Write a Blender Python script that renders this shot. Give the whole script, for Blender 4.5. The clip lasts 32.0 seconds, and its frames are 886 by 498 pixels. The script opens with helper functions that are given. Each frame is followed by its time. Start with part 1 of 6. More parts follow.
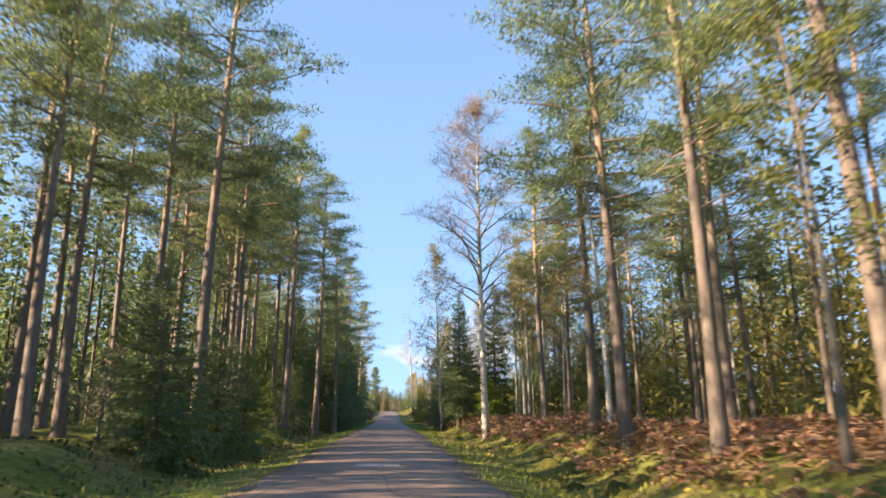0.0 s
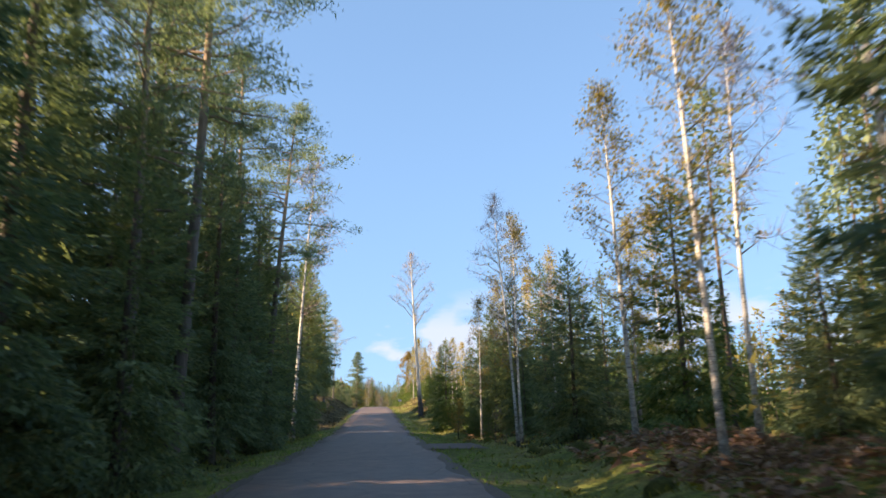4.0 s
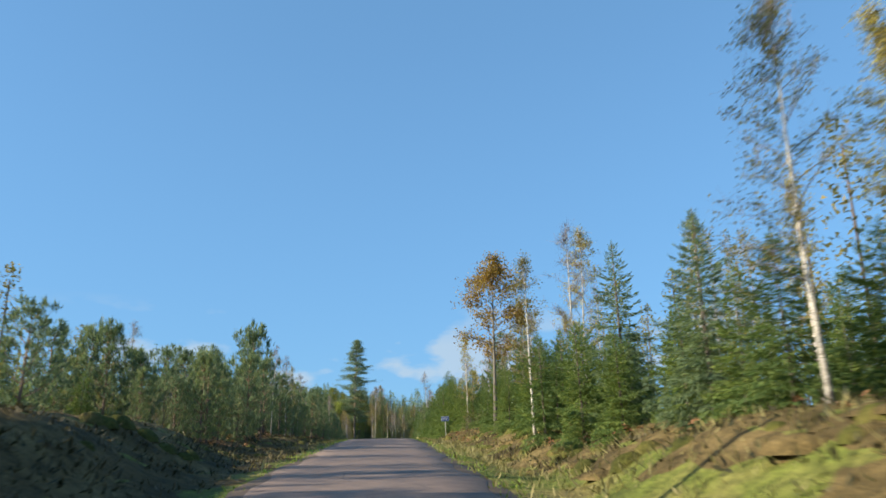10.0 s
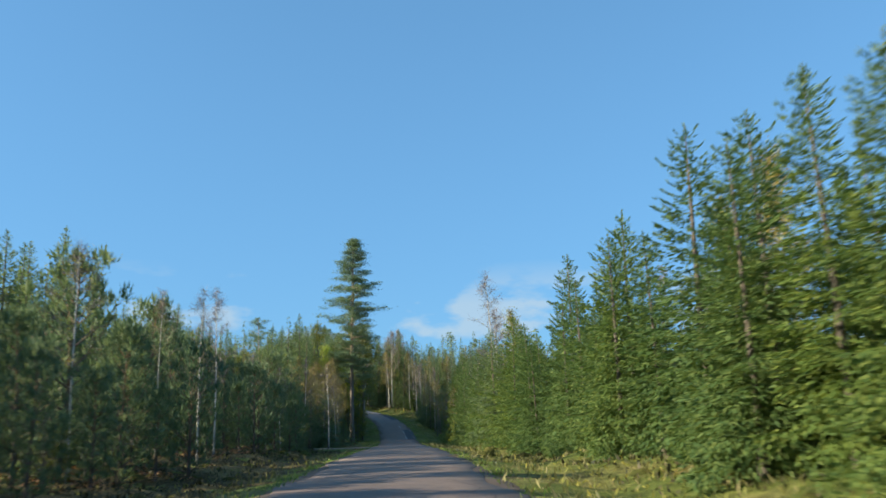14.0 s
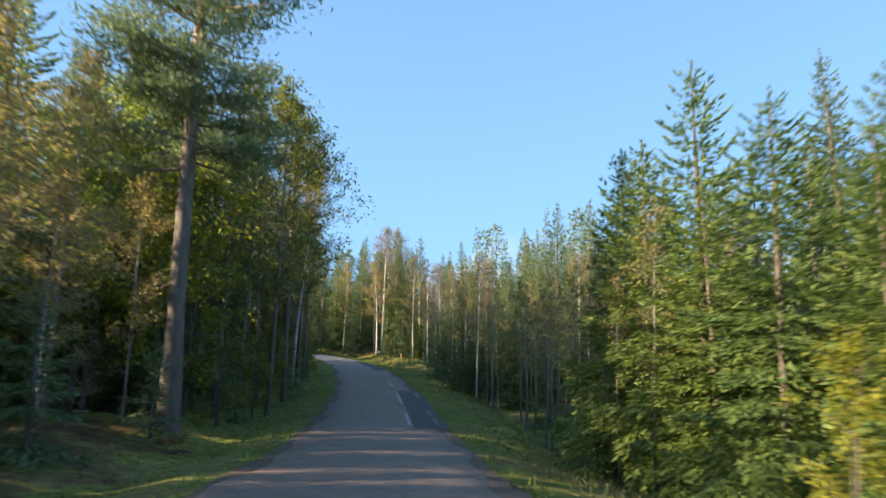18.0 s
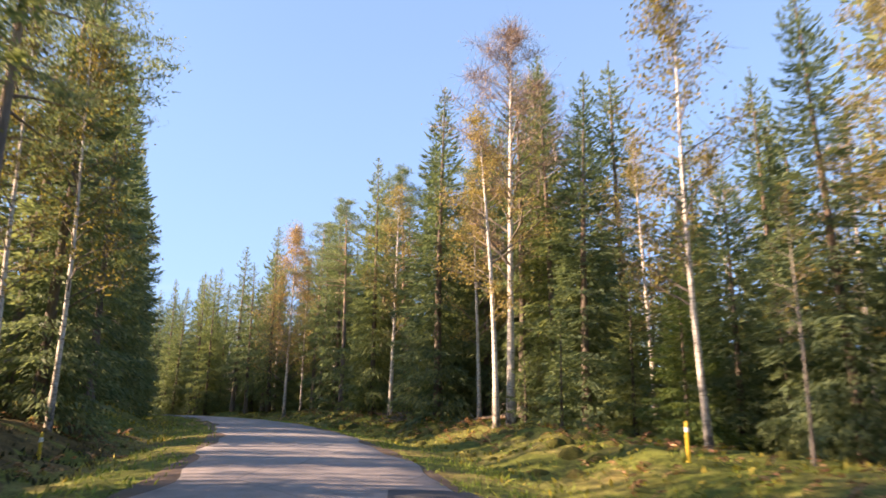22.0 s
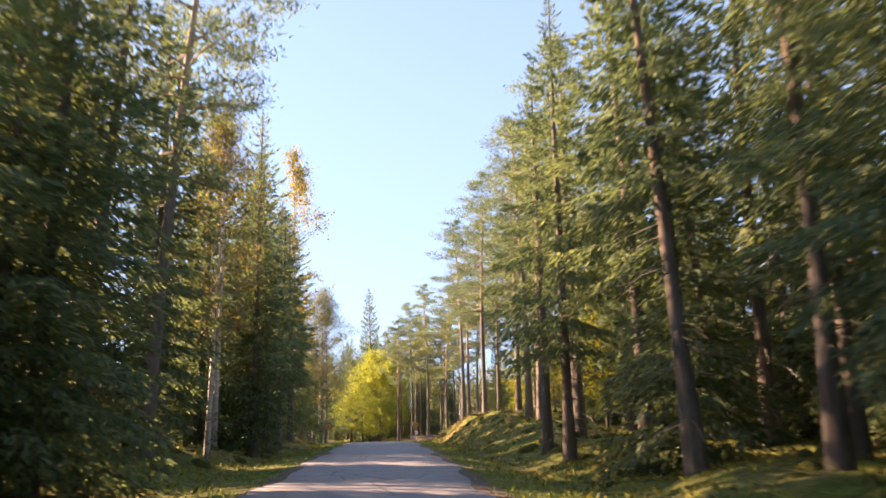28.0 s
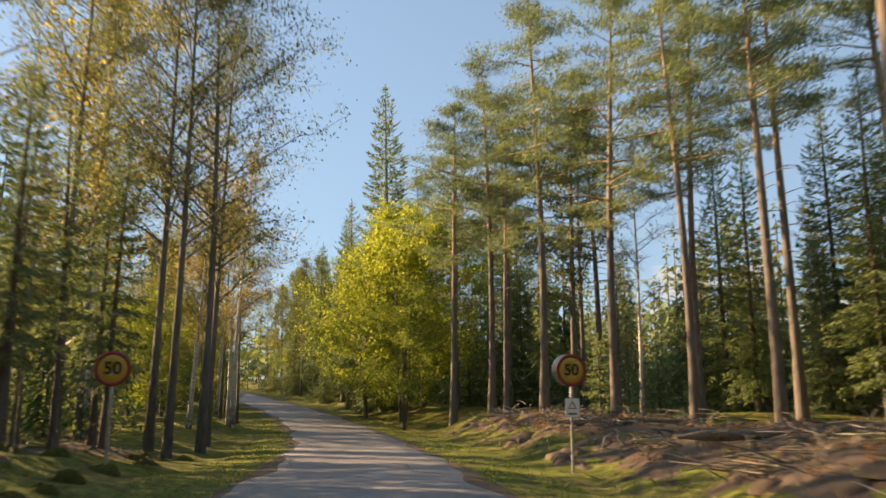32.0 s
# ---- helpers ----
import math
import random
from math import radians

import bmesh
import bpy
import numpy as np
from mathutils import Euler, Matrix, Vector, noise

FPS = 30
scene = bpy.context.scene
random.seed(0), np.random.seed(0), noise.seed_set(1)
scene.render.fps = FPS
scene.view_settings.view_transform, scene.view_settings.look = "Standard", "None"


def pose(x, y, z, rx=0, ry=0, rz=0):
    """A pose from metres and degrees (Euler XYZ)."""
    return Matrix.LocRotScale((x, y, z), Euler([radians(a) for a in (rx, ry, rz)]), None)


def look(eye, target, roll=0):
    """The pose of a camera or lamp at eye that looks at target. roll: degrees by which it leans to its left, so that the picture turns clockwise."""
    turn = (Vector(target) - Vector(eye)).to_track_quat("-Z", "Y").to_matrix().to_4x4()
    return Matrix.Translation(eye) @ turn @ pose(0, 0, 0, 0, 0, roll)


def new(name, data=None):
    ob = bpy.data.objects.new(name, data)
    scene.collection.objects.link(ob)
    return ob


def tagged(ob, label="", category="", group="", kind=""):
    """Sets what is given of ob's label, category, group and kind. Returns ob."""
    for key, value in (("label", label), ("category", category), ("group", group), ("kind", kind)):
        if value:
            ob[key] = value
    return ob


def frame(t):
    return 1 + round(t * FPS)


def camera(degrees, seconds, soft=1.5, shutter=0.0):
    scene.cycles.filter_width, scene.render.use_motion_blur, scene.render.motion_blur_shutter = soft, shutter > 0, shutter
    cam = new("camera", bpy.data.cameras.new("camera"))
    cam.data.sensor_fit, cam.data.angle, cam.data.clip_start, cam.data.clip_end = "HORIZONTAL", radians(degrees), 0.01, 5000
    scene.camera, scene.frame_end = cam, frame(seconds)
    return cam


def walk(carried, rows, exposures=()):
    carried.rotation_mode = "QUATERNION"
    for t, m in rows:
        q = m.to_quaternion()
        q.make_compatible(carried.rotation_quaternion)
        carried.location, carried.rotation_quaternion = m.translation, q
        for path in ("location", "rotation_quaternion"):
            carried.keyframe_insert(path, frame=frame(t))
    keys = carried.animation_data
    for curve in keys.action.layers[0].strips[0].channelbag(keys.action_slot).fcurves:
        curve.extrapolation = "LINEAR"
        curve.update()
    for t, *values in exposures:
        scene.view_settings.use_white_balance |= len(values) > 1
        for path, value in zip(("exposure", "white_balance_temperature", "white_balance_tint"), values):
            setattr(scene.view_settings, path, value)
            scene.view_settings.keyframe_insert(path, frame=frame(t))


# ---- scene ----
cam = camera(61.0, 32.0, soft=1.6, shutter=0.25)

# seconds, x, y, z, pitch, roll, yaw
PATH = [
    (0.0, 0.35, 0.00, 1.35, 15.00, 0.10, -3.80),
    (0.5, 0.34, 8.23, 1.73, 15.10, -0.32, -3.01),
    (1.0, 0.33, 16.26, 2.11, 15.10, -0.02, -3.20),
    (1.5, 0.32, 26.21, 2.57, 14.80, -0.10, -3.80),
    (2.0, 0.31, 35.77, 3.02, 14.40, 0.02, -4.40),
    (2.5, 0.30, 44.92, 3.45, 14.40, 0.40, -3.69),
    (3.2, 0.28, 56.83, 3.99, 14.51, 0.61, -4.17),
    (3.8, 0.27, 67.05, 4.46, 14.62, 0.79, -4.57),
    (4.5, 0.25, 78.97, 5.00, 14.77, 1.00, -5.05),
    (5.0, 0.24, 86.78, 5.35, 14.55, 1.40, -4.35),
    (5.5, 0.22, 94.82, 5.72, 15.08, 1.50, -2.56),
    (6.0, 0.20, 104.23, 6.15, 14.61, 1.60, -3.25),
    (6.5, 0.19, 112.67, 6.54, 14.80, 1.50, -2.95),
    (7.0, 0.17, 121.07, 6.98, 15.47, 0.80, -2.15),
    (7.5, 0.15, 130.30, 7.55, 15.80, 1.20, -3.05),
    (8.0, 0.13, 139.12, 8.17, 16.13, 0.40, -3.85),
    (8.5, 0.11, 147.56, 8.79, 16.67, 0.30, -2.05),
    (9.0, 0.09, 157.05, 9.52, 16.48, 0.10, -2.35),
    (9.5, 0.06, 166.37, 10.23, 16.31, 0.10, -3.15),
    (10.0, 0.04, 174.97, 10.84, 15.93, 0.70, -3.95),
    (10.5, 0.02, 183.17, 11.38, 15.98, 1.00, -2.55),
    (11.0, -0.01, 192.50, 11.95, 15.96, 0.91, -1.75),
    (11.5, -0.04, 202.20, 12.52, 15.48, 1.00, -2.45),
    (12.0, -0.07, 211.06, 13.01, 15.08, 0.90, -2.35),
    (12.5, -0.10, 220.66, 13.51, 14.56, 0.51, -1.75),
    (13.0, -0.13, 230.61, 13.94, 14.08, 1.10, -2.45),
    (13.5, -0.16, 240.26, 14.24, 13.21, 1.60, -3.15),
    (14.0, -0.19, 249.64, 14.43, 12.88, 1.50, -2.36),
    (14.5, -0.23, 258.68, 14.51, 12.48, 1.30, -2.55),
    (15.2, -0.32, 271.93, 14.50, 11.39, 0.91, -2.91),
    (15.8, -0.41, 283.29, 14.39, 10.61, 0.57, -3.21),
    (16.5, -0.55, 296.54, 14.17, 9.83, 0.17, -3.57),
    (17.0, -0.67, 306.00, 13.98, 9.40, -0.11, -3.82),
    (17.5, -0.82, 316.01, 13.77, 9.50, -0.80, -2.72),
    (18.0, -0.98, 325.57, 13.57, 10.40, -1.41, -2.71),
    (18.5, -1.17, 335.32, 13.39, 9.90, -0.95, -3.65),
    (19.0, -1.38, 344.75, 13.36, 11.28, -0.54, -0.64),
    (19.5, -1.68, 354.73, 13.63, 11.78, -0.60, -0.25),
    (20.0, -2.01, 362.89, 14.08, 13.29, -1.23, -0.76),
    (20.5, -2.63, 373.32, 14.80, 13.98, -0.83, -0.08),
    (21.0, -3.47, 382.75, 15.49, 14.47, -0.78, 0.84),
    (21.5, -4.52, 391.56, 16.12, 14.86, -1.08, 1.40),
    (22.0, -5.77, 399.85, 16.70, 15.13, -0.91, 2.84),
    (22.5, -7.15, 407.32, 17.23, 15.46, -1.00, 5.87),
    (23.0, -8.97, 415.30, 17.78, 15.67, -0.99, 8.91),
    (23.5, -11.27, 423.45, 18.34, 15.94, -1.26, 11.90),
    (24.0, -14.06, 431.48, 18.88, 15.81, -1.09, 14.66),
    (24.5, -17.42, 439.53, 19.40, 15.67, -1.00, 17.31),
    (25.0, -21.30, 447.39, 19.87, 15.31, -0.88, 19.85),
    (25.5, -25.07, 454.12, 20.24, 15.12, -1.48, 22.49),
    (26.2, -31.33, 463.99, 20.72, 14.64, -0.68, 27.00),
    (26.8, -37.08, 472.18, 21.06, 14.30, -0.00, 30.15),
    (27.5, -44.09, 481.53, 21.39, 14.00, 0.80, 32.72),
    (28.0, -49.56, 488.60, 21.61, 13.70, 1.07, 34.12),
    (28.5, -54.58, 495.00, 21.79, 13.40, 0.26, 34.61),
    (29.0, -59.70, 501.50, 21.95, 12.90, -0.35, 35.09),
    (29.5, -65.75, 509.16, 22.12, 12.50, -0.66, 35.39),
    (30.0, -71.78, 516.80, 22.26, 12.00, -1.07, 35.88),
    (30.5, -76.67, 522.97, 22.33, 11.70, -1.17, 35.98),
    (31.0, -81.46, 529.00, 22.36, 11.00, -1.07, 35.78),
    (31.5, -87.81, 536.92, 22.30, 10.60, -0.67, 35.69),
    (32.0, -94.31, 544.86, 22.12, 10.40, -0.18, 36.30),
]
EXPOSURES = [(0.0, 1.97, 7900, 22), (1.0, 2.0, 8200, 24), (2.2, 1.88, 8300, 24), (5.0, 1.76, 7700, 17), (7.0, 1.75, 7500, 13), (9.0, 1.37, 6950, 7), (12.0, 1.14, 6250, 2), (14.5, 1.2, 6500, 0), (17.0, 1.48, 7250, 10), (18.0, 1.86, 7350, 11), (20.0, 1.8, 7150, 9), (22.0, 2.05, 8300, 31), (24.0, 2.33, 7400, 34), (25.5, 2.38, 7000, 40), (27.5, 2.38, 8800, 39), (28.4, 2.32, 9100, 38), (30.0, 2.22, 9700, 31), (31.0, 1.9, 10200, 26), (32.0, 1.55, 10500, 22)]
walk(cam, [(t, pose(x, y, z, 90 + p, r, w)) for t, x, y, z, p, r, w in PATH], EXPOSURES)

# ---- sky and sun: low autumn sun from the left of the road, a little behind ----
SUN_EL, SUN_AZ = 22.5, 103.0          # azimuth: degrees to the left of +y
world = bpy.data.worlds.new("sky")
scene.world = world
world.use_nodes = True
wt = world.node_tree
wt.nodes.clear()
w_out = wt.nodes.new("ShaderNodeOutputWorld")
w_bg = wt.nodes.new("ShaderNodeBackground")
w_sky = wt.nodes.new("ShaderNodeTexSky")
w_sky.sky_type = "NISHITA"
w_sky.sun_disc = False
w_sky.sun_elevation = radians(SUN_EL)
w_sky.sun_rotation = radians(-SUN_AZ)
w_sky.air_density, w_sky.dust_density, w_sky.ozone_density = 0.8, 0.12, 4.0
w_bg.inputs["Strength"].default_value = 0.12
# low cumulus along the horizon
w_tc = wt.nodes.new("ShaderNodeTexCoord")
w_sep = wt.nodes.new("ShaderNodeSeparateXYZ")
w_map = wt.nodes.new("ShaderNodeMapping")
w_map.inputs["Scale"].default_value = (5.0, 5.0, 13.0)
w_map.inputs["Location"].default_value = (0.55, 0.0, 0.3)
w_noise = wt.nodes.new("ShaderNodeTexNoise")
w_noise.inputs["Scale"].default_value = 1.5
w_noise.inputs["Detail"].default_value = 6.0
w_low = wt.nodes.new("ShaderNodeMapRange")
w_low.inputs["From Min"].default_value, w_low.inputs["From Max"].default_value = 0.205, 0.15
w_cov = wt.nodes.new("ShaderNodeMapRange")
w_cov.inputs["From Min"].default_value, w_cov.inputs["From Max"].default_value = 0.53, 0.61
w_mul = wt.nodes.new("ShaderNodeMath")
w_mul.operation = "MULTIPLY"
w_mix = wt.nodes.new("ShaderNodeMix")
w_mix.data_type = "RGBA"
w_mix.inputs["B"].default_value = (2.2, 2.5, 2.9, 1)
wt.links.new(w_tc.outputs["Generated"], w_sep.inputs[0])
wt.links.new(w_tc.outputs["Generated"], w_map.inputs["Vector"])
wt.links.new(w_map.outputs[0], w_noise.inputs["Vector"])
wt.links.new(w_sep.outputs["Z"], w_low.inputs["Value"])
wt.links.new(w_noise.outputs["Fac"], w_cov.inputs["Value"])
# the clouds stand to the north, not in the north-west
w_side = wt.nodes.new("ShaderNodeMapRange")
w_side.inputs["From Min"].default_value, w_side.inputs["From Max"].default_value = -0.44, -0.34
w_both = wt.nodes.new("ShaderNodeMath")
w_both.operation = "MULTIPLY"
wt.links.new(w_sep.outputs["X"], w_side.inputs["Value"])
w_cov.inputs["To Max"].default_value = 0.6
wt.links.new(w_low.outputs[0], w_both.inputs[0])
wt.links.new(w_side.outputs[0], w_both.inputs[1])
wt.links.new(w_both.outputs[0], w_mul.inputs[0])
wt.links.new(w_cov.outputs[0], w_mul.inputs[1])
wt.links.new(w_mul.outputs[0], w_mix.inputs["Factor"])
w_hue = wt.nodes.new("ShaderNodeMix")
w_hue.data_type, w_hue.blend_type = "RGBA", "MULTIPLY"
w_hue.inputs["Factor"].default_value = 1.0
w_hue.inputs["B"].default_value = (0.86, 1.0, 1.0, 1)
wt.links.new(w_sky.outputs[0], w_hue.inputs["A"])
# thin high haze evens out the blue
w_even = wt.nodes.new("ShaderNodeMix")
w_even.data_type = "RGBA"
w_lowhaze = wt.nodes.new("ShaderNodeMapRange")
w_lowhaze.inputs["From Min"].default_value, w_lowhaze.inputs["From Max"].default_value = 0.05, 0.5
w_lowhaze.inputs["To Min"].default_value, w_lowhaze.inputs["To Max"].default_value = 0.82, 0.5
wt.links.new(w_sep.outputs["Z"], w_lowhaze.inputs["Value"])
wt.links.new(w_lowhaze.outputs[0], w_even.inputs["Factor"])
w_even.inputs["B"].default_value = (0.66, 1.46, 2.65, 1)
wt.links.new(w_hue.outputs["Result"], w_even.inputs["A"])
wt.links.new(w_even.outputs["Result"], w_mix.inputs["A"])
wt.links.new(w_mix.outputs["Result"], w_bg.inputs["Color"])
wt.links.new(w_bg.outputs[0], w_out.inputs[0])

sun_data = bpy.data.lights.new("sun", "SUN")
sun_data.energy, sun_data.angle, sun_data.color = 4.6, radians(0.6), (1.0, 0.86, 0.66)
sun = new("sun", sun_data)
_az, _el = radians(SUN_AZ), radians(SUN_EL)
sun.matrix_world = look((0, 0, 60), (math.sin(_az) * math.cos(_el), -math.cos(_az) * math.cos(_el), 60 - math.sin(_el)))


# ---- materials ----
def nodes_of(name):
    m = bpy.data.materials.new(name)
    m.use_nodes = True
    nt = m.node_tree
    b = nt.nodes["Principled BSDF"]
    return m, nt, b


def ramp(nt, stops):
    r = nt.nodes.new("ShaderNodeValToRGB")
    e = r.color_ramp.elements
    while len(e) < len(stops):
        e.new(0.5)
    for i, (p, c) in enumerate(stops):
        e[i].position, e[i].color = p, (*c, 1)
    return r


def noise_tex(nt, scale, detail=4.0, rough=0.55, coord="Object", stretch=(1, 1, 1)):
    tc = nt.nodes.new("ShaderNodeTexCoord")
    mp = nt.nodes.new("ShaderNodeMapping")
    mp.inputs["Scale"].default_value = stretch
    n = nt.nodes.new("ShaderNodeTexNoise")
    n.inputs["Scale"].default_value, n.inputs["Detail"].default_value, n.inputs["Roughness"].default_value = scale, detail, rough
    nt.links.new(tc.outputs[coord], mp.inputs[0])
    nt.links.new(mp.outputs[0], n.inputs["Vector"])
    return n


def mixed(nt, a, b, fac, mode="MIX"):
    m = nt.nodes.new("ShaderNodeMix")
    m.data_type, m.blend_type = "RGBA", mode
    for key, v in (("Factor", fac), ("A", a), ("B", b)):
        if isinstance(v, (int, float)):
            m.inputs[key].default_value = v
        elif isinstance(v, tuple):
            m.inputs[key].default_value = (*v, 1)
        else:
            nt.links.new(v, m.inputs[key])
    return m.outputs["Result"]


def bumped(nt, b, height, strength=0.4, distance=0.03):
    n = nt.nodes.new("ShaderNodeBump")
    n.inputs["Strength"].default_value, n.inputs["Distance"].default_value = strength, distance
    nt.links.new(height, n.inputs["Height"])
    nt.links.new(n.outputs[0], b.inputs["Normal"])


def foliage(name, stops, glow=0.35, tint=0.25, rough=0.6):
    """Leaves: each leaf its own shade, each tree its own tone, light shining through."""
    m, nt, b = nodes_of(name)
    geo = nt.nodes.new("ShaderNodeNewGeometry")
    inf = nt.nodes.new("ShaderNodeObjectInfo")
    r = ramp(nt, stops)
    nt.links.new(geo.outputs["Random Per Island"], r.inputs[0])
    tone = ramp(nt, [(0.0, (0.72, 0.80, 0.78)), (0.5, (1.0, 1.0, 1.0)), (1.0, (1.28, 1.18, 0.86))])
    nt.links.new(inf.outputs["Random"], tone.inputs[0])
    col = mixed(nt, r.outputs[0], tone.outputs[0], tint * 3, "MULTIPLY")
    nt.links.new(col, b.inputs["Base Color"])
    b.inputs["Roughness"].default_value = rough
    b.inputs["Specular IOR Level"].default_value = 0.25
    tr = nt.nodes.new("ShaderNodeBsdfTranslucent")
    nt.links.new(mixed(nt, col, (1.0, 0.95, 0.45), 0.55, "MULTIPLY"), tr.inputs[0])
    mx = nt.nodes.new("ShaderNodeMixShader")
    mx.inputs[0].default_value = glow
    nt.links.new(b.outputs[0], mx.inputs[1])
    nt.links.new(tr.outputs[0], mx.inputs[2])
    nt.links.new(mx.outputs[0], nt.nodes["Material Output"].inputs[0])
    return m


M_SPRUCE = foliage("spruce_needles", [(0.0, (0.105, 0.155, 0.095)), (0.5, (0.17, 0.235, 0.135)), (1.0, (0.255, 0.315, 0.155))], 0.5)
M_SPRUCE_Y = foliage("young_spruce_needles", [(0.0, (0.075, 0.13, 0.048)), (0.5, (0.125, 0.195, 0.062)), (1.0, (0.22, 0.27, 0.085))], 0.42)
M_PINE = foliage("pine_needles", [(0.0, (0.11, 0.162, 0.107)), (0.5, (0.18, 0.25, 0.155)), (1.0, (0.28, 0.34, 0.19))], 0.46)
M_PINE_Y = foliage("young_pine_needles", [(0.0, (0.088, 0.138, 0.085)), (0.5, (0.145, 0.205, 0.115)), (1.0, (0.235, 0.285, 0.155))], 0.4)
M_GOLD = foliage("golden_birch_leaves", [(0.0, (0.27, 0.205, 0.06)), (0.5, (0.44, 0.36, 0.10)), (1.0, (0.55, 0.50, 0.16))], 0.5)
M_ORANGE = foliage("orange_birch_leaves", [(0.0, (0.31, 0.20, 0.09)), (0.5, (0.45, 0.31, 0.145)), (1.0, (0.56, 0.42, 0.21))], 0.5)
M_PEACH = foliage("peach_birch_leaves", [(0.0, (0.32, 0.21, 0.13)), (0.5, (0.46, 0.32, 0.19)), (1.0, (0.58, 0.44, 0.26))], 0.5)
M_OLIVE = foliage("olive_birch_leaves", [(0.0, (0.132, 0.127, 0.044)), (0.5, (0.231, 0.209, 0.066)), (1.0, (0.363, 0.297, 0.0935))], 0.45)
M_RUSTGOLD = foliage("rusty_gold_leaves", [(0.0, (0.20, 0.165, 0.072)), (0.5, (0.34, 0.285, 0.12)), (1.0, (0.48, 0.41, 0.175))], 0.5)
M_YELLOW = foliage("yellow_maple_leaves", [(0.0, (0.20, 0.26, 0.06)), (0.5, (0.32, 0.39, 0.085)), (1.0, (0.48, 0.52, 0.13))], 0.6)
M_PALE = foliage("pale_aspen_leaves", [(0.0, (0.125, 0.155, 0.068)), (0.5, (0.20, 0.23, 0.10)), (1.0, (0.33, 0.34, 0.15))], 0.5)
M_SPRINGY = foliage("yellow_green_leaves", [(0.0, (0.13, 0.17, 0.03)), (0.5, (0.24, 0.27, 0.04)), (1.0, (0.38, 0.36, 0.06))], 0.55)
M_GREEN = foliage("green_aspen_leaves", [(0.0, (0.081, 0.115, 0.0405)), (0.5, (0.149, 0.189, 0.054)), (1.0, (0.297, 0.27, 0.0675))], 0.4)
M_LIME = foliage("lime_green_leaves", [(0.0, (0.13, 0.20, 0.03)), (0.5, (0.25, 0.34, 0.04)), (1.0, (0.38, 0.44, 0.06))], 0.45)
M_OAK = foliage("russet_oak_leaves", [(0.0, (0.19, 0.11, 0.035)), (0.5, (0.33, 0.20, 0.055)), (1.0, (0.45, 0.33, 0.08))], 0.4)
M_BRACKEN = foliage("withered_bracken", [(0.0, (0.172, 0.0862, 0.0575)), (0.5, (0.322, 0.172, 0.109)), (1.0, (0.483, 0.31, 0.196))], 0.35)
M_HEATH = foliage("heather_and_bilberry", [(0.0, (0.035, 0.038, 0.02)), (0.5, (0.08, 0.068, 0.036)), (1.0, (0.16, 0.125, 0.07))], 0.25)
M_MOSS = foliage("moss_and_bilberry", [(0.0, (0.087, 0.109, 0.029)), (0.5, (0.203, 0.203, 0.0435)), (1.0, (0.406, 0.348, 0.087))], 0.25)
M_GRASS = foliage("verge_grass", [(0.0, (0.0878, 0.162, 0.0338)), (0.5, (0.176, 0.277, 0.054)), (1.0, (0.324, 0.378, 0.0945))], 0.35)
M_STRAW = foliage("straw_grass", [(0.0, (0.13, 0.125, 0.05)), (0.5, (0.27, 0.23, 0.10)), (1.0, (0.42, 0.35, 0.17))], 0.35)
M_TWIG = foliage("bare_twigs", [(0.0, (0.14, 0.10, 0.10)), (0.5, (0.23, 0.175, 0.165)), (1.0, (0.34, 0.27, 0.25))], 0.0)
M_DEADWOOD = foliage("dead_grey_twigs", [(0.0, (0.10, 0.09, 0.08)), (0.5, (0.19, 0.17, 0.15)), (1.0, (0.30, 0.28, 0.25))], 0.0)


def bark(name, low, high, split, scale=9.0, spread=3.0):
    """Bark that changes from its furrowed foot colour to its upper colour over the height."""
    m, nt, b = nodes_of(name)
    tc = nt.nodes.new("ShaderNodeTexCoord")
    sep = nt.nodes.new("ShaderNodeSeparateXYZ")
    nt.links.new(tc.outputs["Object"], sep.inputs[0])
    big = noise_tex(nt, 1.2, 3)
    add = nt.nodes.new("ShaderNodeMath")
    add.operation = "MULTIPLY_ADD"
    add.inputs[1].default_value = 4.0
    nt.links.new(big.outputs["Fac"], add.inputs[0])
    nt.links.new(sep.outputs["Z"], add.inputs[2])
    mr = nt.nodes.new("ShaderNodeMapRange")
    mr.inputs["From Min"].default_value, mr.inputs["From Max"].default_value = split, split + spread
    nt.links.new(add.outputs[0], mr.inputs["Value"])
    n = noise_tex(nt, scale, 6, 0.7, "Object", (1, 1, 0.22))
    lo = ramp(nt, [(0.3, tuple(c * 0.5 for c in low)), (0.7, tuple(c * 1.35 for c in low))])
    hi = ramp(nt, [(0.3, tuple(c * 0.65 for c in high)), (0.7, tuple(c * 1.25 for c in high))])
    nt.links.new(n.outputs["Fac"], lo.inputs[0])
    nt.links.new(n.outputs["Fac"], hi.inputs[0])
    nt.links.new(mixed(nt, lo.outputs[0], hi.outputs[0], mr.outputs[0]), b.inputs["Base Color"])
    b.inputs["Roughness"].default_value = 0.85
    bumped(nt, b, n.outputs["Fac"], 0.7, 0.04)
    return m


M_BARK_PINE = bark("pine_bark", (0.155, 0.126, 0.105), (0.32, 0.228, 0.16), 9.5)
M_BARK_SPRUCE = bark("spruce_bark", (0.13, 0.105, 0.085), (0.15, 0.11, 0.085), 6.0)
M_BARK_GREY = bark("grey_bark", (0.10, 0.088, 0.072), (0.16, 0.14, 0.115), 3.0)
M_BARK_PALE = bark("pale_sapling_bark", (0.15, 0.135, 0.12), (0.27, 0.245, 0.215), 3.0)
M_BARK_YOUNG = bark("young_pine_bark", (0.13, 0.10, 0.08), (0.24, 0.15, 0.09), 3.0)


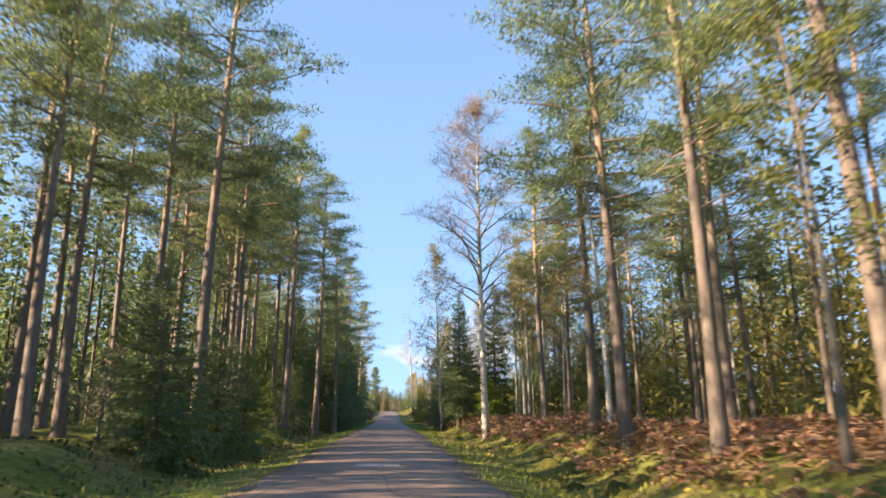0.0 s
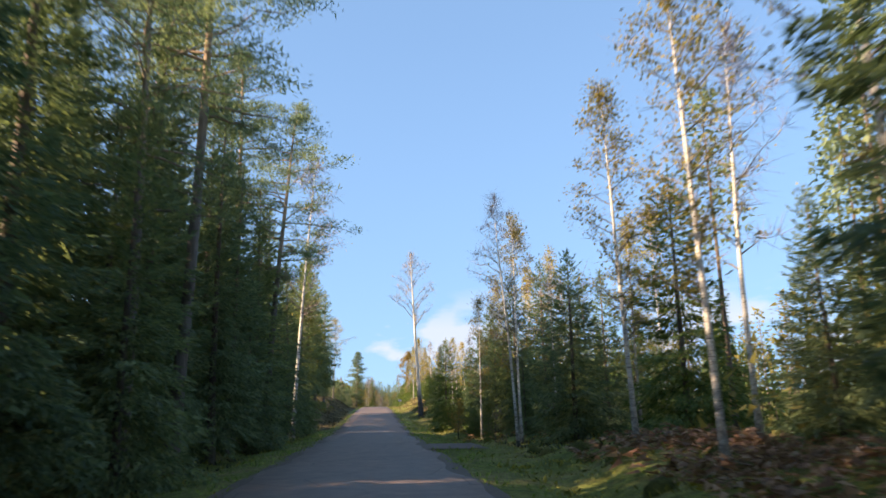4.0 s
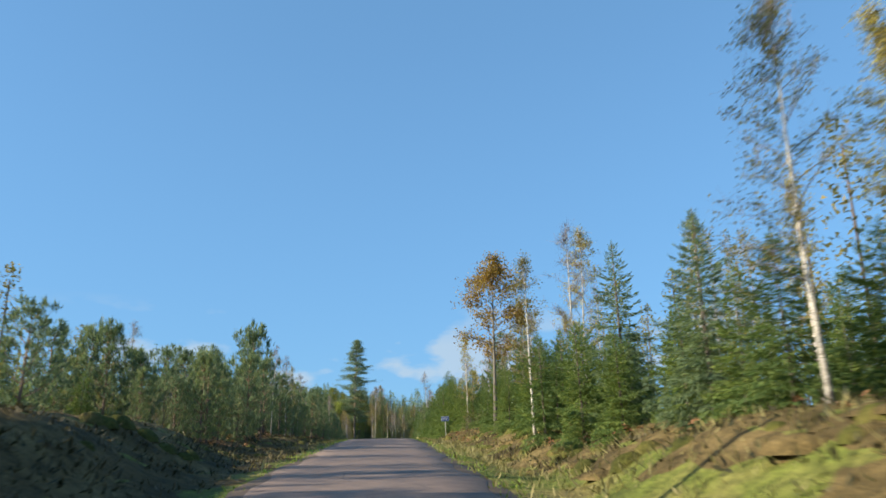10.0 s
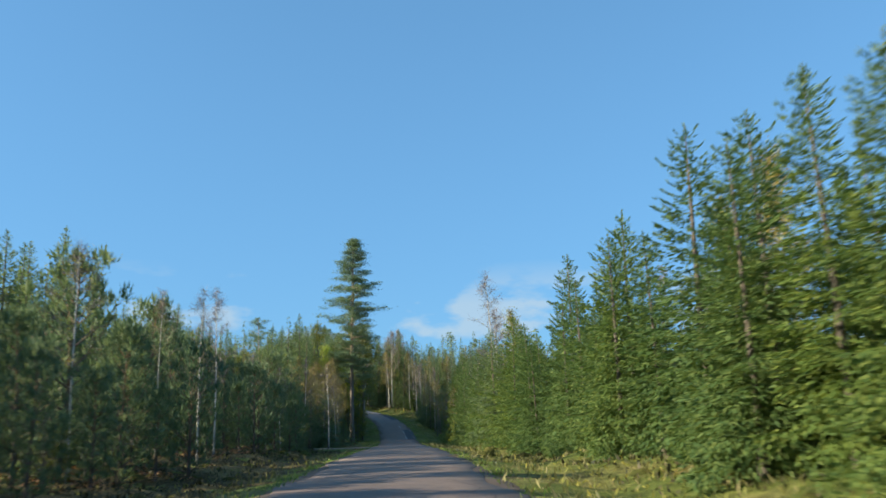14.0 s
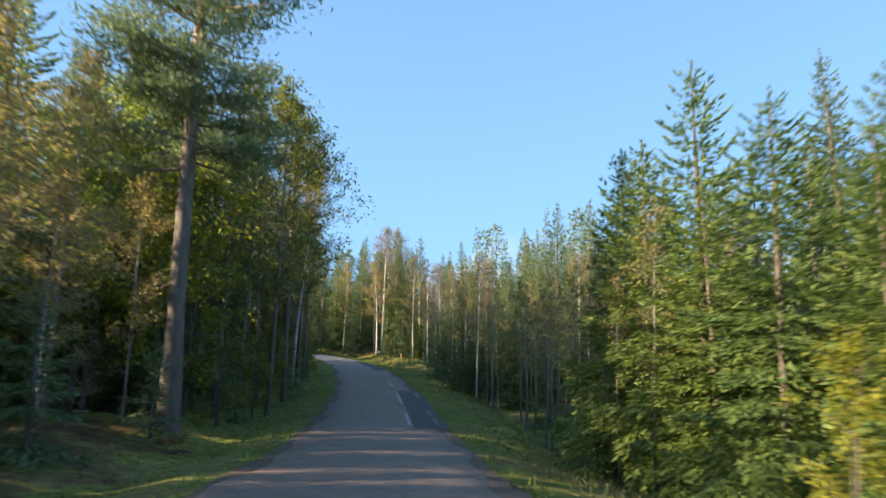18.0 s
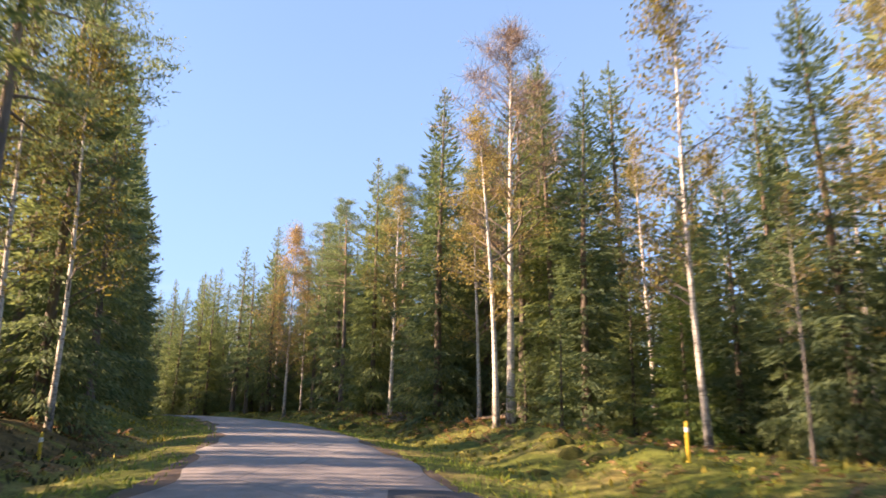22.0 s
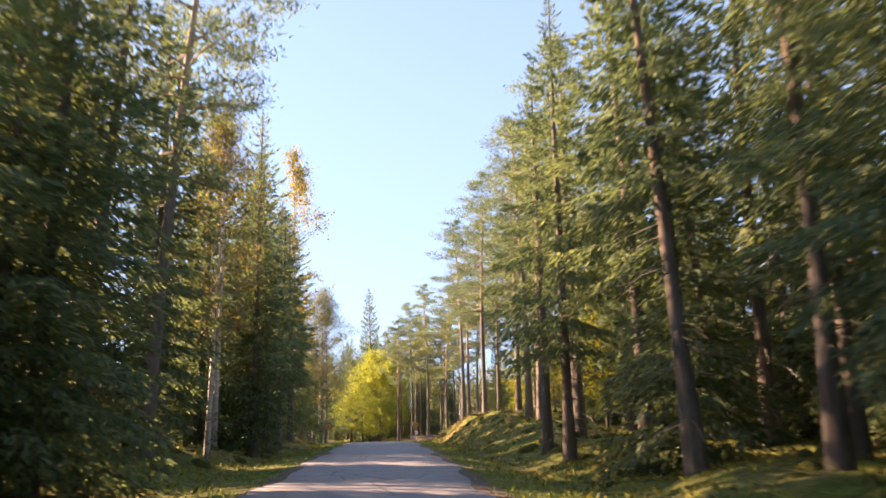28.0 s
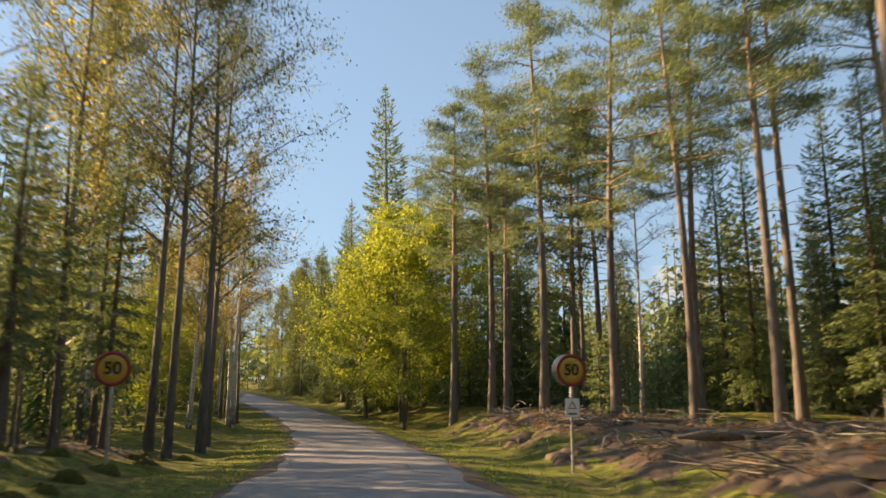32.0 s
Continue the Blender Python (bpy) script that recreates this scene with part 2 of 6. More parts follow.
def birch_bark(name, f0, f1, soot=0.42):
    m, nt, b = nodes_of(name)
    n = noise_tex(nt, 6.0, 5, 0.65, "Object", (1.0, 1.0, 4.5))
    r = ramp(nt, [(0.34, (0.035, 0.03, 0.028)), (0.43, (0.42, 0.385, 0.34)), (0.7, (0.72, 0.68, 0.61))])
    nt.links.new(n.outputs["Fac"], r.inputs[0])
    tc = nt.nodes.new("ShaderNodeTexCoord")
    sep = nt.nodes.new("ShaderNodeSeparateXYZ")
    nt.links.new(tc.outputs["Object"], sep.inputs[0])
    foot = nt.nodes.new("ShaderNodeMapRange")
    foot.inputs["From Min"].default_value, foot.inputs["From Max"].default_value = f0, f1
    nt.links.new(sep.outputs["Z"], foot.inputs["Value"])
    n2 = noise_tex(nt, 5.0, 5, 0.7)
    dark = ramp(nt, [(soot, (0.05, 0.042, 0.036)), (soot + 0.2, (0.42, 0.39, 0.34))])
    nt.links.new(n2.outputs["Fac"], dark.inputs[0])
    nt.links.new(mixed(nt, dark.outputs[0], r.outputs[0], foot.outputs[0]), b.inputs["Base Color"])
    b.inputs["Roughness"].default_value = 0.7
    bumped(nt, b, n.outputs["Fac"], 0.4, 0.02)
    return m


M_BIRCH = birch_bark("birch_bark", 0.2, 2.2)
M_BIRCH_OLD = birch_bark("old_birch_bark", 1.6, 3.2, 0.62)


def ground_mat(name, stops):
    m, nt, b = nodes_of(name)
    n1 = noise_tex(nt, 0.35, 5, 0.6)
    n2 = noise_tex(nt, 3.2, 6, 0.7)
    n3 = noise_tex(nt, 22.0, 4, 0.7)
    a = ramp(nt, stops)
    nt.links.new(n1.outputs["Fac"], a.inputs[0])
    c = ramp(nt, [(0.3, (0.35, 0.36, 0.34)), (0.65, (1.3, 1.25, 1.1))])
    nt.links.new(n2.outputs["Fac"], c.inputs[0])
    d = ramp(nt, [(0.3, (0.55, 0.55, 0.5)), (0.7, (1.3, 1.3, 1.2))])
    nt.links.new(n3.outputs["Fac"], d.inputs[0])
    nt.links.new(mixed(nt, mixed(nt, a.outputs[0], c.outputs[0], 1.0, "MULTIPLY"), d.outputs[0], 1.0, "MULTIPLY"), b.inputs["Base Color"])
    b.inputs["Roughness"].default_value = 0.95
    b.inputs["Specular IOR Level"].default_value = 0.15
    bumped(nt, b, n2.outputs["Fac"], 0.9, 0.15)
    return m


M_GROUND = ground_mat("forest_floor", [(0.3, (0.085, 0.105, 0.034)), (0.45, (0.145, 0.175, 0.045)), (0.58, (0.21, 0.20, 0.078)), (0.72, (0.22, 0.16, 0.085))])
M_HEATHLAND = ground_mat("brown_heath", [(0.3, (0.05, 0.042, 0.024)), (0.45, (0.105, 0.08, 0.042)), (0.58, (0.18, 0.135, 0.072)), (0.72, (0.25, 0.20, 0.105))])


def cushion_mat():
    m, nt, b = nodes_of("moss_cushion")
    n1, n2 = noise_tex(nt, 1.1, 4, 0.6), noise_tex(nt, 16.0, 5, 0.7)
    a = ramp(nt, [(0.3, (0.045, 0.052, 0.018)), (0.5, (0.095, 0.10, 0.028)), (0.68, (0.15, 0.12, 0.05))])
    c = ramp(nt, [(0.3, (0.5, 0.5, 0.45)), (0.7, (1.35, 1.3, 1.2))])
    nt.links.new(n1.outputs["Fac"], a.inputs[0])
    nt.links.new(n2.outputs["Fac"], c.inputs[0])
    nt.links.new(mixed(nt, a.outputs[0], c.outputs[0], 1.0, "MULTIPLY"), b.inputs["Base Color"])
    b.inputs["Roughness"].default_value = 0.95
    b.inputs["Specular IOR Level"].default_value = 0.1
    bumped(nt, b, n2.outputs["Fac"], 1.0, 0.06)
    return m


M_CUSHION = cushion_mat()


def asphalt(name, base, worn, crack=True, later=None):
    m, nt, b = nodes_of(name)
    n1 = noise_tex(nt, 0.22, 4, 0.6, "Object", (1, 0.4, 1))
    n2 = noise_tex(nt, 2.4, 6, 0.65)
    n3 = noise_tex(nt, 90.0, 3, 0.7)
    a = ramp(nt, [(0.35, base), (0.62, worn)])
    nt.links.new(n1.outputs["Fac"], a.inputs[0])
    tone = a.outputs[0]
    if later:
        # the colour changes from reddish to a paler grey further on
        tp = nt.nodes.new("ShaderNodeTexCoord")
        sp = nt.nodes.new("ShaderNodeSeparateXYZ")
        nt.links.new(tp.outputs["Object"], sp.inputs[0])
        mr = nt.nodes.new("ShaderNodeMapRange")
        mr.inputs["From Min"].default_value, mr.inputs["From Max"].default_value = 380, 425
        nt.links.new(sp.outputs["Y"], mr.inputs["Value"])
        a2 = ramp(nt, [(0.35, later[0]), (0.62, later[1])])
        nt.links.new(n1.outputs["Fac"], a2.inputs[0])
        tone = mixed(nt, a.outputs[0], a2.outputs[0], mr.outputs[0])
    c = ramp(nt, [(0.3, (0.72, 0.72, 0.74)), (0.7, (1.2, 1.18, 1.15))])
    nt.links.new(n2.outputs["Fac"], c.inputs[0])
    d = ramp(nt, [(0.3, (0.7, 0.7, 0.7)), (0.7, (1.25, 1.25, 1.25))])
    nt.links.new(n3.outputs["Fac"], d.inputs[0])
    col = mixed(nt, mixed(nt, tone, c.outputs[0], 1.0, "MULTIPLY"), d.outputs[0], 1.0, "MULTIPLY")
    if crack:
        tc = nt.nodes.new("ShaderNodeTexCoord")
        v = nt.nodes.new("ShaderNodeTexVoronoi")
        v.feature = "DISTANCE_TO_EDGE"
        v.inputs["Scale"].default_value = 0.45
        nt.links.new(tc.outputs["Object"], v.inputs["Vector"])
        cr = ramp(nt, [(0.004, (0.35, 0.35, 0.36)), (0.012, (1, 1, 1))])
        nt.links.new(v.outputs["Distance"], cr.inputs[0])
        col = mixed(nt, col, cr.outputs[0], 0.6, "MULTIPLY")
    nt.links.new(col, b.inputs["Base Color"])
    sheen = nt.nodes.new("ShaderNodeMapRange")
    sheen.inputs["From Min"].default_value, sheen.inputs["From Max"].default_value = 0.35, 0.65
    sheen.inputs["To Min"].default_value, sheen.inputs["To Max"].default_value = (0.64, 0.82) if crack else (0.7, 0.85)
    nt.links.new(n1.outputs["Fac"], sheen.inputs["Value"])
    nt.links.new(sheen.outputs[0], b.inputs["Roughness"])
    b.inputs["Specular IOR Level"].default_value = 0.3 if crack else 0.25
    bumped(nt, b, n3.outputs["Fac"], 0.35, 0.006)
    return m


M_ROAD = asphalt("worn_asphalt", (0.15, 0.108, 0.088), (0.22, 0.163, 0.135), True, ((0.205, 0.198, 0.203), (0.285, 0.273, 0.275)))
M_PATCH = asphalt("pale_mended_asphalt", (0.29, 0.28, 0.28), (0.35, 0.34, 0.335), False)
M_NEWROAD = asphalt("dark_fresh_asphalt", (0.055, 0.055, 0.06), (0.08, 0.08, 0.085), False)
M_DIRT = asphalt("leaf_strewn_dirt", (0.085, 0.062, 0.045), (0.14, 0.10, 0.072), False)
M_GRAVEL = asphalt("reddish_gravel", (0.17, 0.125, 0.10), (0.25, 0.19, 0.155), False)


def plain(name, color, rough=0.5, metal=0.0, grain=0.25):
    m, nt, b = nodes_of(name)
    n = noise_tex(nt, 14.0, 5, 0.6)
    r = ramp(nt, [(0.3, tuple(c * (1 - grain) for c in color)), (0.7, tuple(min(1, c * (1 + grain)) for c in color))])
    nt.links.new(n.outputs["Fac"], r.inputs[0])
    nt.links.new(r.outputs[0], b.inputs["Base Color"])
    b.inputs["Roughness"].default_value, b.inputs["Metallic"].default_value = rough, metal
    return m


M_BLUE = plain("blue_sign_paint", (0.012, 0.06, 0.33), 0.35, 0, 0.12)
M_WHITE = plain("white_sign_paint", (0.78, 0.78, 0.76), 0.4, 0, 0.06)
# yellow paint, darkened in its colour for the shade the sign stands in
M_SIGNYEL = plain("yellow_sign_paint", (0.55, 0.31, 0.04), 0.4, 0, 0.1)
M_SIGNRED = plain("red_sign_paint", (0.30, 0.03, 0.02), 0.4, 0, 0.1)
M_BLACK = plain("black_sign_paint", (0.015, 0.015, 0.015), 0.5, 0, 0.2)
M_STEEL = plain("galvanised_steel", (0.42, 0.42, 0.41), 0.45, 0.8, 0.15)
M_POST = plain("yellow_marker_plastic", (0.62, 0.42, 0.03), 0.5, 0, 0.15)
M_LINE = plain("worn_white_road_paint", (0.25, 0.245, 0.24), 0.6, 0, 0.4)
M_STONE = plain("lichened_granite", (0.20, 0.18, 0.155), 0.85, 0, 0.4)
M_LOG = plain("weathered_log_wood", (0.20, 0.145, 0.10), 0.85, 0, 0.4)


# ---- geometry helpers ----
class Geo:
    """Gathers quads and tubes into one mesh."""

    def __init__(self):
        self.v, self.f, self.t, self.n = [], [], [], 0

    def add(self, verts, faces):
        verts = np.asarray(verts, float).reshape(-1, 3)
        self.v.append(verts)
        self.f.append(np.asarray(faces, int).reshape(-1, 4) + self.n)
        self.n += len(verts)

    def quads(self, verts):
        k = len(verts)
        self.add(np.asarray(verts).reshape(-1, 3), np.arange(4 * k).reshape(k, 4))

    def tris(self, verts):
        k = len(verts)
        self.v.append(np.asarray(verts, float).reshape(-1, 3))
        self.t.append(np.arange(3 * k).reshape(k, 3) + self.n)
        self.n += 3 * k

    def tube(self, pts, rad, sides=6):
        pts = np.asarray(pts, float)
        k = len(pts)
        d = np.gradient(pts, axis=0)
        d /= np.linalg.norm(d, axis=1)[:, None] + 1e-9
        ref = np.where(abs(d[:, 2:3]) < 0.9, np.array([[0.0, 0, 1]]), np.array([[1.0, 0, 0]]))
        a = np.cross(d, ref)
        a /= np.linalg.norm(a, axis=1)[:, None]
        b = np.cross(d, a)
        th = np.linspace(0, 2 * np.pi, sides, endpoint=False)
        ring = pts[:, None] + np.asarray(rad, float)[:, None, None] * (np.cos(th)[None, :, None] * a[:, None] + np.sin(th)[None, :, None] * b[:, None])
        i, j = np.meshgrid(np.arange(k - 1), np.arange(sides), indexing="ij")
        q = np.stack([i * sides + j, i * sides + (j + 1) % sides, (i + 1) * sides + (j + 1) % sides, (i + 1) * sides + j], -1)
        self.add(ring, q)

    def box(self, c, size):
        c, h = np.asarray(c, float), np.asarray(size, float) / 2
        v = np.array([[x, y, z] for z in (-1, 1) for x, y in ((-1, -1), (1, -1), (1, 1), (-1, 1))]) * h + c
        self.add(v, [[3, 2, 1, 0], [4, 5, 6, 7], [0, 1, 5, 4], [1, 2, 6, 5], [2, 3, 7, 6], [3, 0, 4, 7]])

    def mesh(self, name, material, smooth=False):
        v = np.concatenate(self.v)
        f = np.concatenate(self.f) if self.f else np.zeros((0, 4), int)
        t = np.concatenate(self.t) if self.t else np.zeros((0, 3), int)
        me = bpy.data.meshes.new(name)
        me.vertices.add(len(v))
        me.vertices.foreach_set("co", v.ravel())
        me.loops.add(f.size + t.size)
        me.loops.foreach_set("vertex_index", np.concatenate([f.ravel(), t.ravel()]))
        me.polygons.add(len(f) + len(t))
        me.polygons.foreach_set("loop_start", np.concatenate([np.arange(0, f.size, 4), f.size + np.arange(0, t.size, 3)]))
        me.update(calc_edges=True)
        if smooth:
            me.polygons.foreach_set("use_smooth", np.ones(len(f) + len(t), bool))
        me.materials.append(material)
        return me


def unit(v):
    return v / (np.linalg.norm(v, axis=-1, keepdims=True) + 1e-9)


def leaves(rng, base, way, length, width, fold=0.0):
    """Pointed leaf or needle-spray quads from each base along way."""
    n = len(base)
    side = unit(np.cross(way, unit(rng.normal(size=(n, 3)) * 0.7 + (0, 0, 1.2))))
    length = np.broadcast_to(length, (n,))[:, None]
    width = np.broadcast_to(width, (n,))[:, None]
    mid = base + way * length * 0.5
    drop = np.array([0, 0, 1.0]) * fold * length
    return np.stack([base, mid + side * width * 0.5 - drop, base + way * length, mid - side * width * 0.5 - drop], 1)


def sprays(rng, base, way, length, width, sag=0.0):
    """Tapering needle sprays: a broad root drawn out to a point."""
    n = len(base)
    side = unit(np.cross(way, unit(rng.normal(size=(n, 3)) * 0.7 + (0, 0, 1.2))))
    length = np.broadcast_to(length, (n,))[:, None]
    width = np.broadcast_to(width, (n,))[:, None]
    tip = base + way * length - np.array([0, 0, 1.0]) * sag * length
    root = base + way * length * 0.12
    return np.stack([root + side * width * 0.5, root - side * width * 0.5, tip], 1)


def part(name, me, parent, label=""):
    ob = new(name, me)
    ob.parent = parent
    return tagged(ob, label) if label else ob


# ---- the road's line ----
HEADING = [(-80, 0), (250, 0.2), (310, 0.8), (345, 1.3), (365, 2.6), (383, 5.8), (400, 9), (417, 14), (434, 21), (451, 28), (466, 33), (484, 37), (505, 38.2), (550, 38.4), (570, 39.2), (590, 42), (615, 50), (645, 58), (900, 58)]
SLOPE = [(-80, 2.5), (30, 2.7), (60, 2.6), (115, 2.6), (127, 3.8), (160, 4.6), (176, 3.8), (200, 3.3), (222, 2.9), (240, 1.5), (255, 0.5), (275, -0.5), (300, -1.2), (336, -1.2), (346, 0.5), (356, 2.9), (368, 4.2), (400, 4.0), (430, 3.7), (450, 3.0), (470, 2.1), (490, 1.5), (540, 0.7), (560, -0.4), (578, -1.8), (598, -2.0), (612, 0.2), (640, 1.4), (900, 1.5)]
RS = np.arange(-80, 900, 1.0)


def eased(knots, w=9):
    k = np.array(knots, float)
    v = np.pad(np.interp(RS, k[:, 0], k[:, 1]), w, mode="edge")
    return np.convolve(v, np.ones(2 * w + 1) / (2 * w + 1), "valid")


RH, RG = np.radians(eased(HEADING)), np.radians(eased(SLOPE))
RX, RY, RZ = np.cumsum(-np.sin(RH) * np.cos(RG)), np.cumsum(np.cos(RH) * np.cos(RG)), np.cumsum(np.sin(RG))
RX, RY, RZ = RX - RX[80], RY - RY[80], RZ - RZ[80]
# height of the land beside the road, left and right
BANK_L = eased([(-80, 0.1), (15, 0.4), (60, 0.8), (85, 0.5), (110, 0.3), (128, 0.6), (140, 1.1), (165, 1.35), (185, 1.5), (200, 0.7), (220, 0.1), (260, 0.1), (300, 0.0), (330, -0.3), (362, 0.3), (378, 1.3), (400, 1.5), (420, 0.8), (450, 0.4), (500, 0.3), (540, 0.4), (570, 0.1), (900, 0.3)])
BANK_R = eased([(-80, 0.3), (10, 0.55), (35, 0.75), (60, 0.8), (80, 0.55), (93, 0.2), (105, 0.0), (135, 0.3), (152, 0.8), (160, 0.95), (180, 1.1), (205, 0.8), (230, 0.8), (246, 0.4), (300, -0.3), (330, -1.5), (372, -1.3), (385, -0.4), (405, 0.1), (425, 0.5), (460, 0.6), (500, 0.4), (525, 0.3), (537, 0.5), (547, 1.6), (558, 2.1), (568, 1.8), (576, 0.9), (584, 0.4), (592, 0.5), (600, 0.85), (607, 0.8), (640, 0.4), (900, 0.3)])
ROAD_HALF = 2.12
DITCH = eased([(-80, 1), (545, 1), (575, 0.25), (900, 0.3)])


def level(s, off):
    """Height of the land at s metres along the road and off metres to its right."""
    s, off = np.broadcast_arrays(np.asarray(s, float), np.asarray(off, float))
    a = abs(off)
    bank = np.where(off < 0, np.interp(s, RS, BANK_L), np.interp(s, RS, BANK_R))
    base = np.interp(a, [0, 2.0, 2.5, 3.4, 4.3], [0, -0.02, -0.05, -0.13, -0.3]) * np.interp(s, RS, DITCH)
    # the road cuts into the rise of the clearing with steeper banks
    cut = np.where(off < 0, np.interp(s, [128, 142, 188, 204], [0, 1, 1, 0]), np.interp(s, [142, 154, 186, 202], [0, 1, 1, 0]))
    rise = np.clip((a - 4.3 + 1.3 * cut) / (3.6 - 0.4 * cut), 0, 1)
    base = base * (1 - 0.6 * cut)
    rise = rise * rise * (3 - 2 * rise)
    wob = 0.16 * np.sin(s * 0.9 + 2 * np.sin(off * 0.7)) * np.sin(off * 1.1 + 1.5 * np.sin(s * 0.37)) + 0.25 * np.sin(s * 0.21 + 1.0) * np.sin(off * 0.31 + 0.4)
    fine = 0.07 * np.sin(s * 2.3 + off * 1.7) * np.sin(off * 2.9 - s * 1.3)
    far = np.clip(a - 35, 0, None) * 0.035
    z = far + base + (bank + 0.3) * rise + (wob + fine) * np.clip((a - 3.0) / 3.0, 0, 1)
    # the side road and the gravel apron lie level with the road
    flat = np.maximum(np.where(off < 0, np.clip(4.6 - abs(s - 316), 0, 1), 0), np.where(off > 0, np.clip(4.2 - abs(s - 101), 0, 1) * np.clip((7.5 - off) / 2, 0, 1), 0))
    z = z * (1 - flat) - 0.05 * flat
    return z + np.interp(s, RS, RZ)


def spot(s, off):
    h = np.interp(s, RS, RH)
    return np.stack([np.interp(s, RS, RX) + off * np.cos(h), np.interp(s, RS, RY) + off * np.sin(h), level(s, off)], -1)


def sheet(s, offs, lift=0.0):
    ss, oo = np.meshgrid(s, offs, indexing="ij")
    p = spot(ss, oo)
    p[..., 2] += lift
    k, j = len(s), len(offs)
    a, b = np.meshgrid(np.arange(k - 1), np.arange(j - 1), indexing="ij")
    q = np.stack([a * j + b, a * j + b + 1, (a + 1) * j + b + 1, (a + 1) * j + b], -1)
    return p.reshape(-1, 3), q.reshape(-1, 4)


g = Geo()
half = [0, 1.4, 2.0, 2.3, 2.7, 3.1, 3.5, 3.9, 4.4, 4.9, 5.4, 6, 6.6, 7.2, 8, 8.8, 9.6, 10.6, 12, 13.5, 15, 17, 20, 24, 30, 40, 55, 80, 120, 150, 172]
gv, gf = sheet(np.arange(-70, 760, 1.1), np.array([-o for o in half[:0:-1]] + half))
gv = gv.reshape(-1, 2 * len(half) - 1, 3)
gv[:, 0, 2] = gv[:, -1, 2] = gv[0, :, 2] = -7.0
g.add(gv.reshape(-1, 3), gf)
# beyond the forest the land runs on to the horizon
ring = np.array([[-2600.0, -2200, -6], [2600, -2200, -6], [2600, 3000, -6], [-2600, 3000, -6]])
g.add(ring, [[0, 1, 2, 3]])
tagged(new("ground", g.mesh("ground", M_GROUND, True)), "mossy forest floor with low grass and leaf litter", "ground", kind="structure")

g = Geo()
rs = np.arange(-70, 750, 1.0)
g.add(*sheet(rs, np.array([-2.12, -2.05, -1.4, -0.7, 0, 0.7, 1.4, 2.05, 2.12]), 0.03))
# ragged edges: the outer vertices wander a little and dip into the verge
v = g.v[0].reshape(len(rs), 9, 3)
for col, sgn in ((0, -1), (8, 1)):
    wander = 0.14 * np.sin(rs * 0.53 + sgn) + 0.1 * np.sin(rs * 1.31 + 2 * sgn) + 0.08
    hh = np.interp(rs, RS, RH)
    for c in (col, col + (1 if col == 0 else -1)):
        v[:, c, 0] += sgn * wander * np.cos(hh)
        v[:, c, 1] += sgn * wander * np.sin(hh)
    v[:, col, 2] -= 0.05
g.v[0] = v.reshape(-1, 3)
road = tagged(new("road", g.mesh("road", M_ROAD)), "narrow worn reddish-grey asphalt forest road", "road", kind="structure")


def road_shoulder(side):
    """A ragged strip of brown grit between the asphalt and the grass."""
    gg = Geo()
    p, q = sheet(rs, side * np.array([1.95, 2.2, 2.45, 2.7]), 0.02)
    p = p.reshape(len(rs), 4, 3)
    p[:, 3, 2] -= 0.06
    p[:, 2, 2] += 0.022 * np.sin(rs * 0.83 + side) * np.sin(rs * 0.31) - 0.008
    gg.add(p.reshape(-1, 3), q if side > 0 else q[:, ::-1])
    return tagged(new("road_shoulder", gg.mesh("road_shoulder", M_DIRT, True)), "brown grit and leaf litter at the asphalt's edge", "road shoulder", kind="structure")


road_shoulder(-1)
road_shoulder(1)


def side_road(s0, off0, off1, width, label, wide=2.2, mat=None):
    gg = Geo()
    n = 24
    pts = []
    for k in range(n + 1):
        o = off0 + (off1 - off0) * k / n
        flare = width / 2 + wide * math.exp(-abs(o - off0) / 2.0)
        for e in (-1, -0.5, 0, 0.5, 1):
            pts.append(spot(s0 + e * flare, o))
    p = np.array(pts)
    p[:, 2] += 0.024
    f = [[a * 5 + b, a * 5 + b + 1, a * 5 + b + 6, a * 5 + b + 5] for a in range(n) for b in range(4)]
    if off1 > off0:
        f = [q[::-1] for q in f]
    gg.add(p, f)
    return tagged(new("side_road", gg.mesh("side_road", mat or M_GRAVEL, True)), label, "side road", kind="structure")


side_road(316, -1.9, -25, 5.0, "reddish gravel side road joining the asphalt road")


def road_patch(s0, s1, o0, o1, material, label, name="road_patch", lift=0.036):
    gg = Geo()
    n = max(2, int((s1 - s0) / 1.0))
    ss = np.linspace(s0, s1, n + 1)
    p, q = sheet(ss, np.linspace(o0, o1, 4), lift)
    p = p.reshape(n + 1, 4, 3)
    for c in (0, 3):
        p[:, c, 0] += 0.06 * min(1, abs(o1 - o0)) * np.sin(ss * 3.1 + c)
    gg.add(p.reshape(-1, 3), q)
    return tagged(new(name, gg.mesh(name, material)), label, name.replace("_", " "), kind="structure")


road_patch(98.6, 103.2, 2.0, 4.4, M_DIRT, "leaf-strewn reddish gravel beside the asphalt", "gravel_apron", 0.03)
road_patch(352, 371, 1.25, 2.5, M_NEWROAD, "dark fresh asphalt strip widening the road")
road_patch(393, 412, 1.15, 2.5, M_NEWROAD, "dark fresh asphalt strip widening the road")
for a, b in ((353, 358), (363, 369), (374, 379), (396, 402), (404, 410)):
    road_patch(a, b, 1.08, 1.2, M_LINE, "worn white edge line on the asphalt", "road_marking", 0.04)
for a, b, o, w in ((20, 21.2, -0.6, 1.2), (447, 451, -1.1, 0.9), (474, 480, -1.0, 0.8), (506, 510, 0.2, 1.0), (545, 549, -0.3, 1.1)):
    road_patch(a, b, o, o + w, M_PATCH, "pale mended patch in the asphalt")


